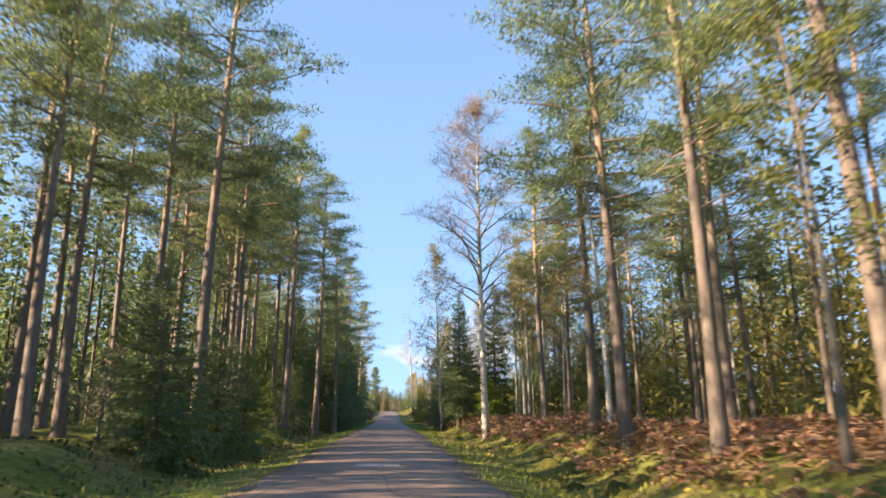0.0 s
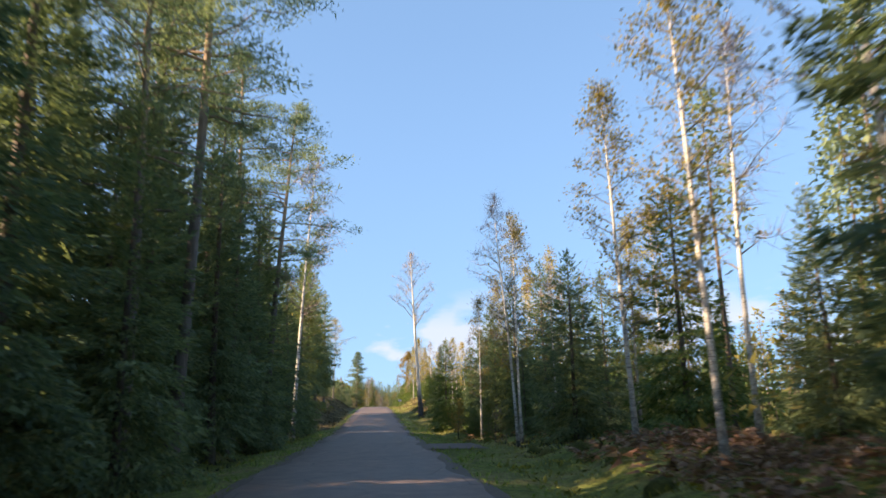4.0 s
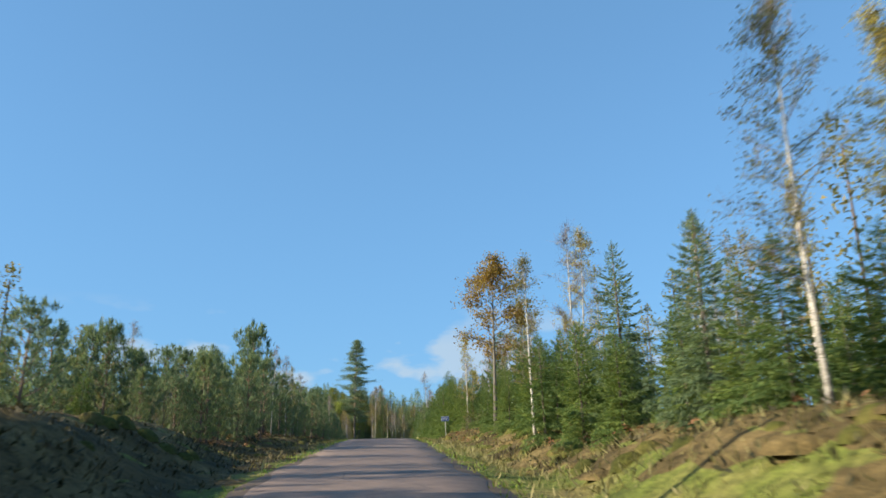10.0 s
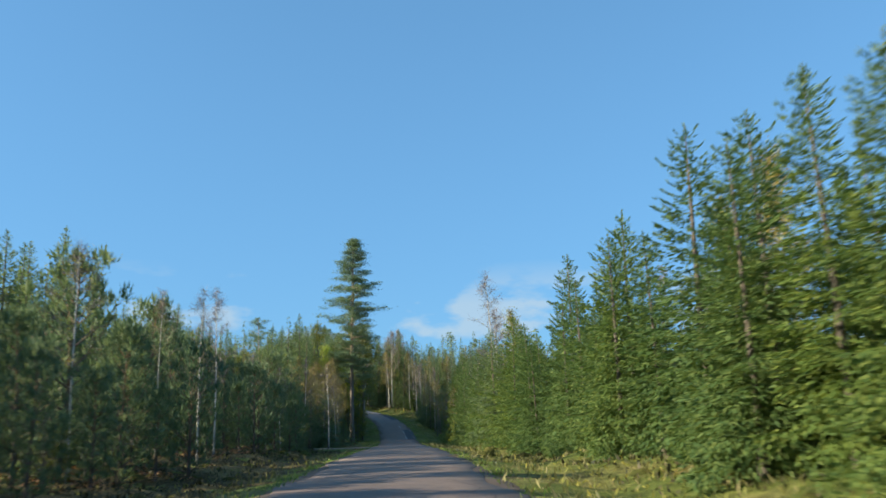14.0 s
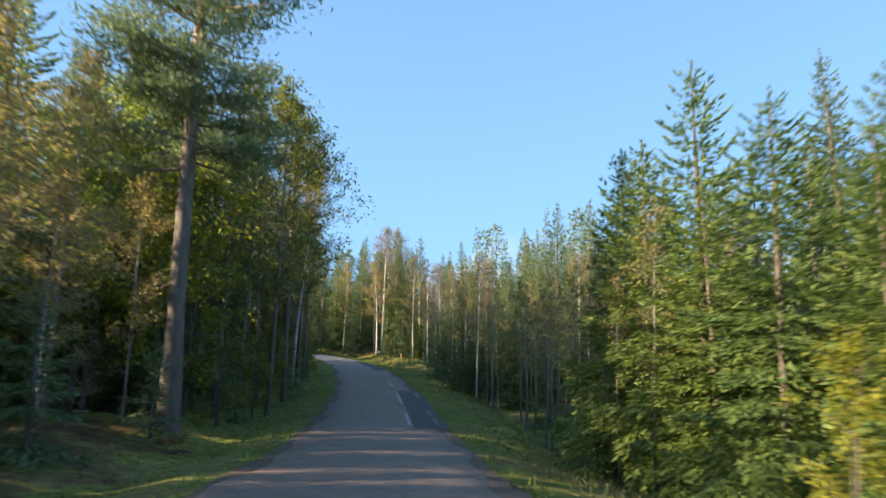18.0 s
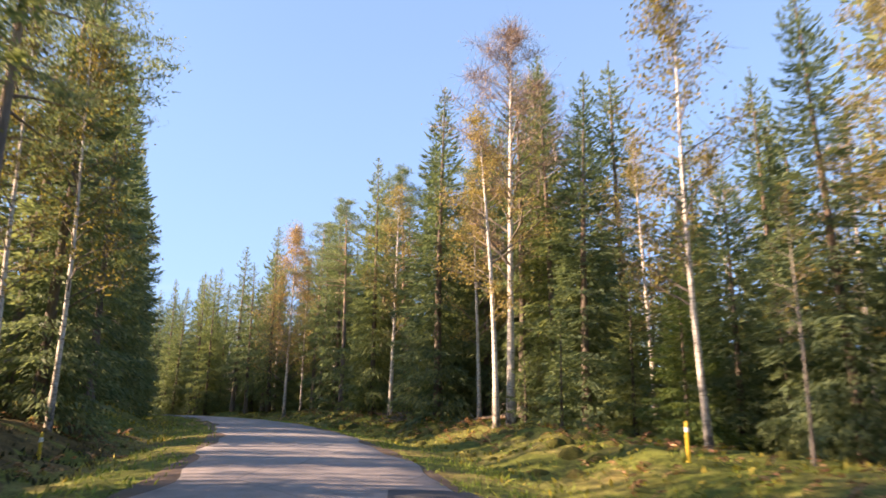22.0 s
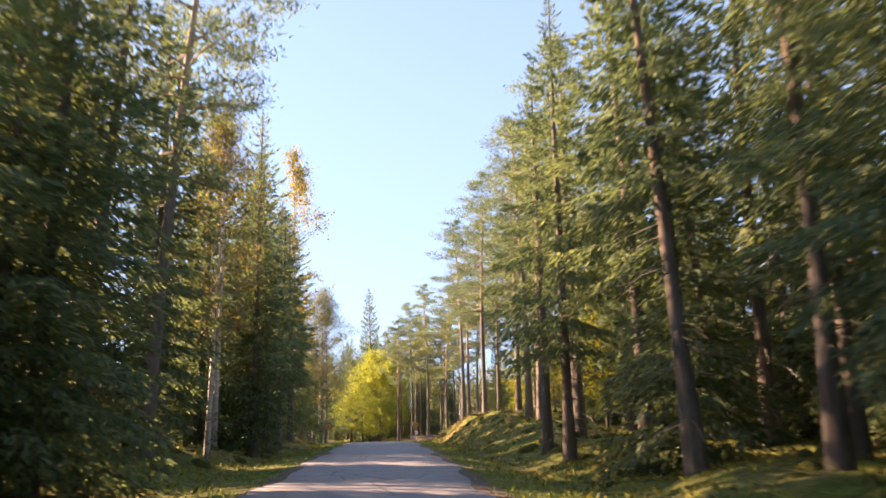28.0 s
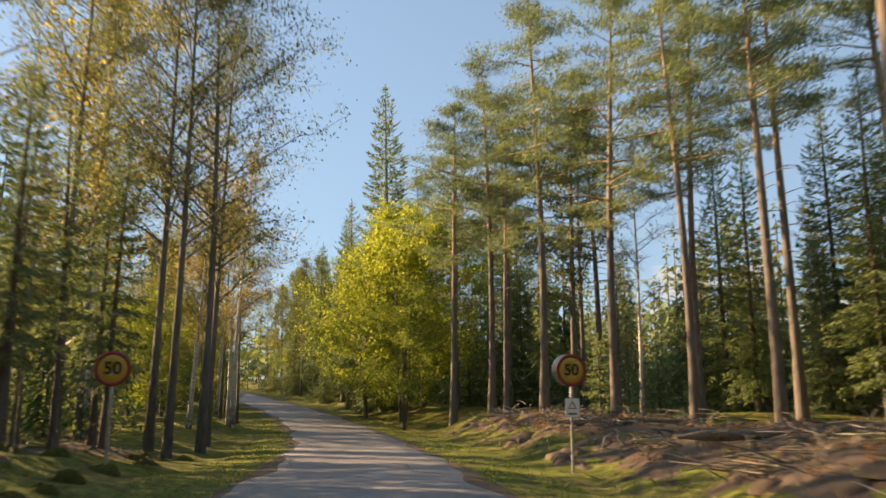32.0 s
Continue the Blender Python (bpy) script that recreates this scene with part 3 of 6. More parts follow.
# ---- trees ----
def trunk_line(rng, h, bend, k=9):
    z = np.linspace(0, h, k)
    t = z / h
    a, b = rng.uniform(0, 2 * np.pi, 2)
    x = bend * h * (np.cos(a) * t ** 2 + 0.25 * np.cos(b) * np.sin(5 * t))
    y = bend * h * (np.sin(a) * t ** 2 + 0.25 * np.sin(b) * np.sin(4 * t))
    return np.stack([x - x[0], y - y[0], z - 0.25 * (t == 0)], -1)


def taper(h, r, k=9, power=0.8, flare=0.5):
    t = np.linspace(0, 1, k)
    return r * ((1 - t) ** power * 0.94 + 0.06) * (1 + flare * np.exp(-t * h / 0.5))


def along(line, z):
    return np.stack([np.interp(z, line[:, 2], line[:, 0]), np.interp(z, line[:, 2], line[:, 1]), z], -1)


def make_spruce(seed, h, radius, clear, step, mat, dead=True, dense=1.0, leaf=0.26, cover=1.6):
    """A spruce: whorls of flat drooping fronds, each a fan of small needle sprays."""
    rng = np.random.default_rng(seed)
    line = trunk_line(rng, h, 0.012)
    t_geo, c_geo, d_geo = Geo(), Geo(), Geo()
    t_geo.tube(line, taper(h, h * 0.0095 + 0.028), 7)
    lobe = rng.uniform(0, 6.28, 2)
    z = clear
    while z < h - 0.22:
        t = (z - clear) / (h - clear)
        nb = int(round((4.8 + 2.6 * (1 - t)) * dense))
        L0 = radius * (1 - t) ** 0.83 * min(1.0, 0.72 + 1.9 * t) + 0.15 * min(1.0, h - z)
        az0 = rng.uniform(0, 6.28)
        for b in range(nb):
            if rng.uniform() < 0.07:
                continue
            az = az0 + 6.283 * b / nb + rng.uniform(-0.35, 0.35)
            L = L0 * rng.uniform(0.62, 1.14) * (1 + 0.13 * np.sin(2 * az + lobe[0] + z * 0.5))
            rise = 0.72 * t ** 1.4 - 0.1 + rng.uniform(-0.1, 0.1)
            droop = 0.46 * (1 - t) + 0.05
            rad = np.array([np.cos(az), np.sin(az), 0.0])
            tan = np.array([-np.sin(az), np.cos(az), 0.0])
            wide = 0.3 * L + 0.07
            n = int(cover * L * wide * 0.8 / (leaf * leaf * 0.17)) + 6
            u = rng.uniform(0.04, 1, n) ** 0.75
            v = rng.uniform(-1, 1, n)
            w = wide * np.clip((1 - u) * 1.5, 0.06, 1) ** 0.8 * np.minimum(1, 0.35 + 2.5 * u)
            p = along(line, np.full(n, z + rng.uniform(-0.14, 0.14))) + np.outer(u * L, rad) + np.outer(v * w, tan)
            p[:, 2] += L * (rise * u - droop * u * u + 0.26 * u ** 3) - abs(v) * w * 0.35 - rng.uniform(0, 1, n) ** 2 * 0.3 * L0 * (1 - t) * u
            tilt = rise - 1.3 * droop * u + 0.75 * u * u - (0.7 * abs(v) + rng.uniform(-0.25, 0.6, n)) * (1 - t)
            way = unit(rad * 0.8 + np.outer(v * 0.95 + rng.uniform(-0.3, 0.3, n), tan) + np.outer(tilt, (0, 0, 1.0)))
            ln = leaf * rng.uniform(0.55, 1.2, n) * min(1.0, 0.55 + 0.5 * L)
            c_geo.tris(sprays(rng, p, way, ln, ln * rng.uniform(0.26, 0.42, n), 0.08))
        z += step * (0.55 + 0.6 * (1 - t)) * rng.uniform(0.8, 1.2)
    # short inner twigs that hide the stem
    zz = np.repeat(np.arange(clear, h * 0.97, 0.075 * (h / 16 + 0.6) / dense), 4)
    t = (zz - clear) / (h - clear)
    az = rng.uniform(0, 6.28, len(zz))
    e = np.stack([np.cos(az), np.sin(az), 0.5 * t - 0.35 + rng.uniform(-0.3, 0.2, len(zz))], -1)
    reach = radius * (1 - t) ** 0.8 * rng.uniform(0.0, 0.55, len(zz))
    ln = np.minimum(leaf * 1.2, radius * 0.5 * (1 - t) ** 0.8 + 0.1) * rng.uniform(0.6, 1.1, len(zz))
    c_geo.tris(sprays(rng, along(line, zz) + unit(e) * reach[:, None], unit(e + rng.normal(size=(len(zz), 3)) * 0.5), ln, ln * 0.4, 0.15))
    # the leader
    k = 26
    c_geo.tris(sprays(rng, along(line, h * rng.uniform(0.955, 1.0, k)), unit(rng.normal(size=(k, 3)) * (0.8, 0.8, 0.3) + (0, 0, 0.9)), leaf * 0.55, leaf * 0.2))
    if dead and clear > 1.0:
        for _ in range(int(clear * 7)):
            zz, az = rng.uniform(0.6, clear + 0.8), rng.uniform(0, 6.28)
            L = rng.uniform(0.5, 1.7)
            e = np.array([np.cos(az), np.sin(az), -0.25])
            p0 = along(line, zz)
            d_geo.tube([p0, p0 + e * L * 0.6, p0 + e * L + (0, 0, -0.15 * L)], [0.016, 0.01, 0.004], 3)
    return [("trunk", t_geo.mesh("spruce_trunk", M_BARK_SPRUCE, True)), ("crown", c_geo.mesh("spruce_crown", mat))] + ([("deadwood", d_geo.mesh("spruce_dead_branches", M_DEADWOOD))] if d_geo.v else [])


def make_pine(seed, h, crown, spread, limbs=44, tuft=105, cone=1.7, clump=1.0):
    """A tall pine: clean trunk, flat clouds of needles high up."""
    rng = np.random.default_rng(seed)
    line = trunk_line(rng, h, 0.018)
    t_geo, b_geo, c_geo = Geo(), Geo(), Geo()
    t_geo.tube(line, taper(h, h * 0.0085 + 0.035, 9, 0.7, 0.35), 8)
    for i in range(limbs):
        f = (i + rng.uniform(0, 1)) / limbs
        z = h * (1 - crown) + h * crown * f ** 0.9 * 0.98
        L = spread * (1.12 - f ** cone) * rng.uniform(0.5, 1.15) * (0.75 + 0.5 * min(1, f * 3))
        az = rng.uniform(0, 6.28)
        rad = np.array([np.cos(az), np.sin(az), 0])
        lift = rng.uniform(-0.05, 0.3) + 0.35 * f
        p0 = along(line, z)
        u = np.linspace(0, 1, 5)
        pts = p0 + np.outer(u * L, rad) + np.outer(L * (lift * u - 0.25 * u * u + 0.15 * u ** 3), (0, 0, 1)) + rng.normal(size=(5, 3)) * 0.05 * L * u[:, None]
        b_geo.tube(pts, np.linspace(0.045, 0.008, 5) * (1.3 - 0.7 * f), 4)
        for c in range(4):
            m = tuft
            uu = 1.02 - 0.2 * c - rng.uniform(0, 0.12)
            q = p0 + (pts[-1] - p0) * uu + rng.normal(size=3) * (0.16, 0.16, 0.06) * L * (0.4 + c * 0.3)
            size = rng.uniform(0.38, 0.62) * (0.75 + 0.12 * L) * clump
            base = q + rng.normal(size=(m, 3)) * (0.58, 0.58, 0.17) * size
            way = unit(rng.normal(size=(m, 3)) * (1, 1, 0.45) + (0, 0, 0.45) + rad * 0.4)
            ln = size * rng.uniform(0.24, 0.5, m)
            c_geo.tris(sprays(rng, base, way, ln, ln * 0.24))
    for _ in range(9):
        z, az, L = h * rng.uniform(0.3, 1.02 - crown), rng.uniform(0, 6.28), rng.uniform(0.5, 1.9)
        p0 = along(line, z)
        e = np.array([np.cos(az), np.sin(az), rng.uniform(-0.2, 0.15)])
        b_geo.tube([p0, p0 + e * L * 0.5, p0 + e * L + (0, 0, -0.12 * L)], [0.028, 0.018, 0.006], 3)
    return [("trunk", t_geo.mesh("pine_trunk", M_BARK_PINE, True)), ("branchwork", b_geo.mesh("pine_branches", M_BARK_PINE)), ("crown", c_geo.mesh("pine_crown", M_PINE))]


def make_young_pine(seed, h, spread, clear=0.5):
    rng = np.random.default_rng(seed)
    line = trunk_line(rng, h, 0.02)
    t_geo, c_geo = Geo(), Geo()
    t_geo.tube(line, taper(h, h * 0.012 + 0.015), 6)
    z = clear
    while z < h:
        t = (z - clear) / (h - clear)
        nb = rng.integers(4, 7)
        for b in range(nb):
            az = 6.283 * b / nb + rng.uniform(0, 0.8)
            L = (spread * (1 - t) ** 0.7 * min(1, 0.6 + 2 * t) + 0.25) * rng.uniform(0.7, 1.15)
            rad = np.array([np.cos(az), np.sin(az), 0])
            u = np.linspace(0, 1, 4)
            pts = along(line, z) + np.outer(u * L, rad) + np.outer(L * (0.35 * u + 0.6 * t * u + 0.45 * u ** 2), (0, 0, 1))
            t_geo.tube(pts, np.linspace(0.02, 0.006, 4), 3)
            tip = np.repeat(pts[-1:], 5, 0) + rng.normal(size=(5, 3)) * 0.03
            c_geo.quads(leaves(rng, tip, unit(rng.normal(size=(5, 3)) * 0.18 + (0, 0, 1)), rng.uniform(0.3, 0.5, 5), 0.06))
            for uu in np.linspace(0.55, 1, max(2, int(L * 2.6))):
                m = 34
                q = along(line, z) + rad * uu * L + np.array([0, 0, L * (0.35 * uu + 0.6 * t * uu + 0.45 * uu * uu)])
                side = rng.normal(size=(m, 3)) * (0.75, 0.75, 0.4) + rad * 0.5 + (0, 0, 1.15)
                ln = rng.uniform(0.16, 0.32, m)
                c_geo.tris(sprays(rng, q + rng.normal(size=(m, 3)) * 0.09, unit(side), ln, ln * 0.18))
        z += rng.uniform(0.45, 0.62) * (h / 5.0) ** 0.5
    for k in range(4):
        m = 8
        base = along(line, np.full(m, h * (0.93 + 0.02 * k)))
        c_geo.quads(leaves(rng, base, unit(rng.normal(size=(m, 3)) * (0.5, 0.5, 0.3) + (0, 0, 1)), 0.32, 0.07))
    return [("trunk", t_geo.mesh("young_pine_trunk", M_BARK_YOUNG, True)), ("crown", c_geo.mesh("young_pine_crown", M_PINE_Y))]


def make_broadleaf(seed, h, spread, clear, n_leaf, leafsize, mat, barkmat, n_twig=260, limbs=18, bend=0.02, girth=0.008, steep=1.0, stems=1, droop=0.25, thick=0.3, cone=False):
    """Birch, aspen, oak or maple: ascending limbs, fine twigs and loose leaves."""
    rng = np.random.default_rng(seed)
    n_leaf, leafsize = int(n_leaf * 2.3), leafsize * 0.64
    t_geo, b_geo, c_geo, w_geo = Geo(), Geo(), Geo(), Geo()
    ends = []
    for st in range(stems):
        hh = h * (1.0 if st == 0 else rng.uniform(0.75, 0.95))
        line = trunk_line(rng, hh, bend if stems == 1 else 0.09)
        t_geo.tube(line, taper(hh, hh * girth + 0.02, 9, 0.9, 0.35) * (1.0 if st == 0 else 0.75), 7)
        for i in range(max(4, limbs // stems)):
            f = (i + rng.uniform(0, 1)) / max(4, limbs // stems)
            z = hh * (clear + (0.97 - clear) * f)
            L = spread * (math.sin(math.pi * min(1, 0.22 + 0.8 * f)) * 0.85 + 0.15) * rng.uniform(0.6, 1.15)
            if cone:
                L = spread * (1.08 - f) ** 0.9 * rng.uniform(0.7, 1.1)
            az = rng.uniform(0, 6.28)
            rad = np.array([np.cos(az), np.sin(az), 0])
            u = np.linspace(0, 1, 6)
            pts = along(line, z) + np.outer(u ** 0.9 * L, rad) + np.outer(L * steep * (0.95 * u - 0.35 * u * u), (0, 0, 1)) + rng.normal(size=(6, 3)) * 0.05 * L * u[:, None]
            pts[:, 2] = np.minimum(pts[:, 2], h * 1.02)
            b_geo.tube(pts, np.linspace(thick, 0.05, 6) * (hh * girth + 0.02) * (1.15 - 0.7 * f), 3)
            ends.append(pts[2:])
    ends = np.concatenate(ends)
    top = along(line, h * np.linspace(0.8, 1.0, 12))
    ends = np.concatenate([ends, top])
    k = rng.integers(0, len(ends), n_twig)
    base = ends[k]
    way = unit(rng.normal(size=(n_twig, 3)) * (1, 1, 0.6) + (0, 0, 0.75))
    ln = rng.uniform(0.35, 1.0, n_twig) * (0.5 + spread * 0.22)
    tip = base + way * ln[:, None] + np.array([0, 0, -droop]) * ln[:, None]
    w_geo.tris(sprays(rng, base, unit(tip - base), ln, 0.015))
    k = rng.integers(0, len(ends), n_leaf)
    u = rng.uniform(0, 1, n_leaf)
    tw = rng.integers(0, n_twig, n_leaf)
    pos = base[tw] + (tip[tw] - base[tw]) * u[:, None] + rng.normal(size=(n_leaf, 3)) * 0.1 * (0.5 + spread * 0.3)
    if n_leaf:
        c_geo.quads(leaves(rng, pos, unit(rng.normal(size=(n_leaf, 3)) + (0, 0, -0.4)), leafsize * rng.uniform(0.6, 1.3, n_leaf), leafsize * rng.uniform(0.5, 0.85, n_leaf)))
    out = [("trunk", t_geo.mesh("tree_trunk", barkmat, True)), ("branchwork", b_geo.mesh("tree_limbs", barkmat if barkmat is not M_BIRCH and barkmat is not M_BIRCH_OLD else M_BARK_GREY)), ("twig_mass", w_geo.mesh("tree_twigs", M_TWIG))]
    if n_leaf:
        out.append(("crown", c_geo.mesh("tree_crown", mat)))
    return out


# each kind: built variants, (height of the model, name, label, category, group)
KINDS = {
    "spruce": (16.0, "spruce_tree", "tall dark green spruce with drooping branches on mossy ground", "spruce", "tall spruces along the road", [make_spruce(11 + i, 16, r, c, 0.58, M_SPRUCE, True, 1.2, 0.25) for i, (r, c) in enumerate(((2.5, 0.6), (2.2, 1.4), (2.8, 0.9), (2.3, 2.2)))]),
    "hallspruce": (17.0, "bare_trunked_spruce", "tall spruce with a bare dead-twigged lower trunk in the stand", "spruce", "bare-trunked spruces in the stand", [make_spruce(31 + i, 17, r, c, 0.75, M_SPRUCE, True, 1.0, 0.26, 1.7) for i, (r, c) in enumerate(((2.1, 5.0), (1.9, 6.5), (2.3, 4.0)))]),
    "fullspruce": (9.0, "bushy_spruce", "full green spruce with branches down to the grass", "spruce", "full spruces at the road's edge", [make_spruce(51 + i, 9, r, 0.25, 0.46, M_SPRUCE, False, 1.2, 0.22) for i, r in enumerate((2.2, 2.5, 2.0))]),
    "youngspruce": (6.0, "young_spruce", "young bright green spruce with a pointed leader on the verge", "young spruce", "young spruces by the road", [make_spruce(71 + i, 6, r, 0.12, 0.36, M_SPRUCE_Y, False, 1.2, 0.17, 1.8) for i, r in enumerate((1.75, 2.0, 1.55))]),
    "greenspruce": (8.0, "bushy_spruce", "full light green spruce with branches down to the grass", "spruce", "full spruces at the road's edge", [make_spruce(81 + i, 8, r, 0.2, 0.42, M_SPRUCE_Y, False, 1.25, 0.19) for i, r in enumerate((1.9, 2.2))]),
    "paleaspen": (16.0, "deciduous_tree", "dark-stemmed aspen with fine thin yellow-green leaves", "deciduous tree", "deciduous trees along the road", [make_broadleaf(221 + i, 16, sp, 0.3, 3800, 0.15, M_PALE, M_BARK_GREY, 1500, 36, 0.02, 0.0065) for i, sp in enumerate((3.7, 3.2))]),
    "pine": (19.0, "pine_tree", "tall pine with an orange upper trunk and cloudy crown", "pine", "tall pines along the road", [make_pine(91 + i, 19, c, sp) for i, (c, sp) in enumerate(((0.56, 3.1), (0.5, 2.8), (0.6, 3.3), (0.44, 2.5)))]),
    "youngpine": (5.0, "young_pine", "young blue-green pine with upright candle shoots on the heath", "young pine", "young pines on the clearing", [make_young_pine(111 + i, 5, sp, c) for i, (sp, c) in enumerate(((1.2, 0.2), (1.05, 0.4), (1.35, 0.25), (0.95, 0.6)))]),
    "skirtspruce": (13.0, "spruce_tree", "spruce with a full crown above a bare lower stem", "spruce", "tall spruces along the road", [make_spruce(65 + i, 13, r, c, 0.55, M_SPRUCE, True, 1.2, 0.24) for i, (r, c) in enumerate(((2.4, 2.4), (2.1, 3.0)))]),
    "orangebirch": (15.0, "birch_tree", "tall cone-shaped birch full of orange leaves", "birch", "birches along the road", [make_broadleaf(137, 15, 2.7, 0.16, 5600, 0.15, M_ORANGE, M_BIRCH, 1400, 70, 0.01, 0.006, cone=True)]),
    "rustbirch": (9.0, "birch_tree", "young birch with dull rust-brown leaves by the side road", "birch", "birches along the road", [make_broadleaf(181 + i, 9, 1.5, 0.3, 1500, 0.15, M_RUSTGOLD, M_BARK_PALE, 900, 26, 0.03, 0.005) for i in range(2)]),
    "goldbirch": (11.0, "birch_tree", "slender white birch with thin golden autumn leaves", "birch", "birches along the road", [make_broadleaf(131 + i, 11, sp, 0.27, n, 0.16, M_GOLD, M_BIRCH, 1100, 36, 0.02, 0.006) for i, (sp, n) in enumerate(((1.3, 2100), (1.2, 1300), (1.5, 1700)))]),
    "olivebirch": (11.0, "birch_tree", "slender birch with sparse olive-brown leaves", "birch", "birches along the road", [make_broadleaf(151 + i, 11, sp, 0.27, n, 0.16, M_OLIVE, M_BIRCH, 1100, 34, 0.02, 0.006) for i, (sp, n) in enumerate(((1.5, 1600), (1.3, 1100), (1.8, 1400)))]),
    "barebirch": (11.0, "birch_tree", "slender nearly bare birch with purplish twigs", "birch", "birches along the road", [make_broadleaf(171 + i, 11, sp, 0.38, n, 0.14, M_GOLD, M_BIRCH, 1500, 26, 0.02, 0.0052) for i, (sp, n) in enumerate(((1.4, 60), (1.2, 30), (1.6, 90)))]),
    "sapling": (8.0, "birch_sapling", "thin pale birch sapling with a few leaves in the thicket", "sapling", "thin saplings in the thicket", [make_broadleaf(191 + i, 8, 0.75, 0.42, n, 0.17, M_OLIVE, M_BARK_PALE, 260, 16, 0.03, 0.0045) for i, n in enumerate((220, 120, 330))]),
    "aspen": (14.0, "deciduous_tree", "dark-stemmed deciduous tree with thinning olive-green leaves", "deciduous tree", "deciduous trees along the road", [make_broadleaf(211 + i, 14, sp, 0.3, n, 0.22, M_GREEN, M_BARK_GREY, 520, 32, 0.03, 0.0065) for i, (sp, n) in enumerate(((2.5, 2600), (2.1, 2100), (2.8, 2400)))]),
    "maple": (9.0, "maple_tree", "yellow-green maple bush with a broad leafy crown", "maple", "yellow maples by the bend", [make_broadleaf(231 + i, 9, 3.2, 0.12, 6400, 0.2, M_YELLOW, M_BARK_GREY, 700, 46, 0.02, 0.008, 0.75, 3) for i in range(2)]),
    "limebush": (3.0, "leafy_bush", "bright lime-green leafy bush in the bracken", "bush", "leafy bushes", [make_broadleaf(251, 3, 0.9, 0.08, 900, 0.2, M_LIME, M_BARK_GREY, 120, 20, 0.02, 0.006, 0.8, 3)]),
    "shrub": (2.4, "bare_shrub", "leafless grey-brown shrub of thin upright stems", "shrub", "bare shrubs on the bank", [make_broadleaf(271 + i, 2.4, 0.8, 0.1, 60, 0.12, M_OLIVE, M_BARK_GREY, 160, 16, 0.05, 0.004, 1.3, 4) for i in range(2)]),
    "leafbush": (4.0, "leafy_shrub", "dense shrub with dull green and brownish leaves at the forest edge", "shrub", "leafy shrubs at the forest edge", [make_broadleaf(281 + i, 4, 1.3, 0.1, 900, 0.19, mt, M_BARK_GREY, 200, 22, 0.05, 0.005, 0.9, 4) for i, mt in enumerate((M_GREEN, M_OLIVE))]),
    "sunbush": (5.0, "leafy_sapling", "sunlit yellow-green leafy sapling under the pines", "sapling", "leafy saplings under the pines", [make_broadleaf(285 + i, 5, 1.5, 0.12, 1100, 0.2, M_SPRINGY, M_BARK_GREY, 240, 22, 0.05, 0.005, 0.9, 3) for i in range(2)]),
    "oak": (10.0, "oak_tree", "small oak with russet and yellow autumn leaves", "oak", "oaks along the road", [make_broadleaf(291, 10, 2.9, 0.38, 3600, 0.21, M_OAK, M_BARK_GREY, 500, 26, 0.015, 0.011, 0.6)]),
    "bigbirch": (17.0, "birch_tree", "large old birch with wide bare boughs and thin peach-coloured leaves", "birch", "tall bare birches", [make_broadleaf(341, 17, 3.0, 0.32, 2600, 0.1, M_PEACH, M_BIRCH, 5200, 50, 0.01, 0.0085, 1.1)]),
    "tallpine": (26.0, "pine_tree", "very tall solitary pine with a narrow tiered crown beside the road", "pine", "tall pines along the road", [make_pine(351, 26, 0.71, 2.5, 135, 120, 2.4, 1.25)]),
    "broadpine": (16.0, "pine_tree", "broad pine with long boughs from half its height", "pine", "tall pines along the road", [make_pine(355 + i, 16, 0.62, 3.4, 42, 110) for i in range(2)]),
    "goldwide": (14.0, "birch_tree", "dense golden-brown birch among the pines", "birch", "birches along the road", [make_broadleaf(371 + i, 14, 2.2, 0.3, 3000, 0.145, M_RUSTGOLD, M_BIRCH, 520, 28) for i in range(2)]),
    "underwood": (4.0, "spruce_sapling", "low shade-grown spruce under the taller trees", "spruce", "low spruces under the trees", [make_spruce(361 + i, 4, r, 0.15, 0.45, M_SPRUCE, False, 0.9, 0.24, 1.5) for i, r in enumerate((1.3, 1.1))]),
    "snag": (16.0, "birch_tree", "tall leaning birch, pale above and dark at the foot, almost leafless", "birch", "tall bare birches", [make_broadleaf(311, 16, 2.3, 0.5, 120, 0.15, M_GOLD, M_BIRCH_OLD, 1700, 24, 0.012, 0.0125, 1.5, 1, 0.0, 0.2)]),
    "goldtall": (13.0, "birch_tree", "tall birch with a bare dark stem and small golden crown", "birch", "tall bare birches", [make_broadleaf(331, 13, 2.3, 0.53, 1300, 0.15, M_GOLD, M_BARK_GREY, 1200, 26, 0.008, 0.0065, 1.0)]),
}
PLANTED = {}
COUNT = [0]


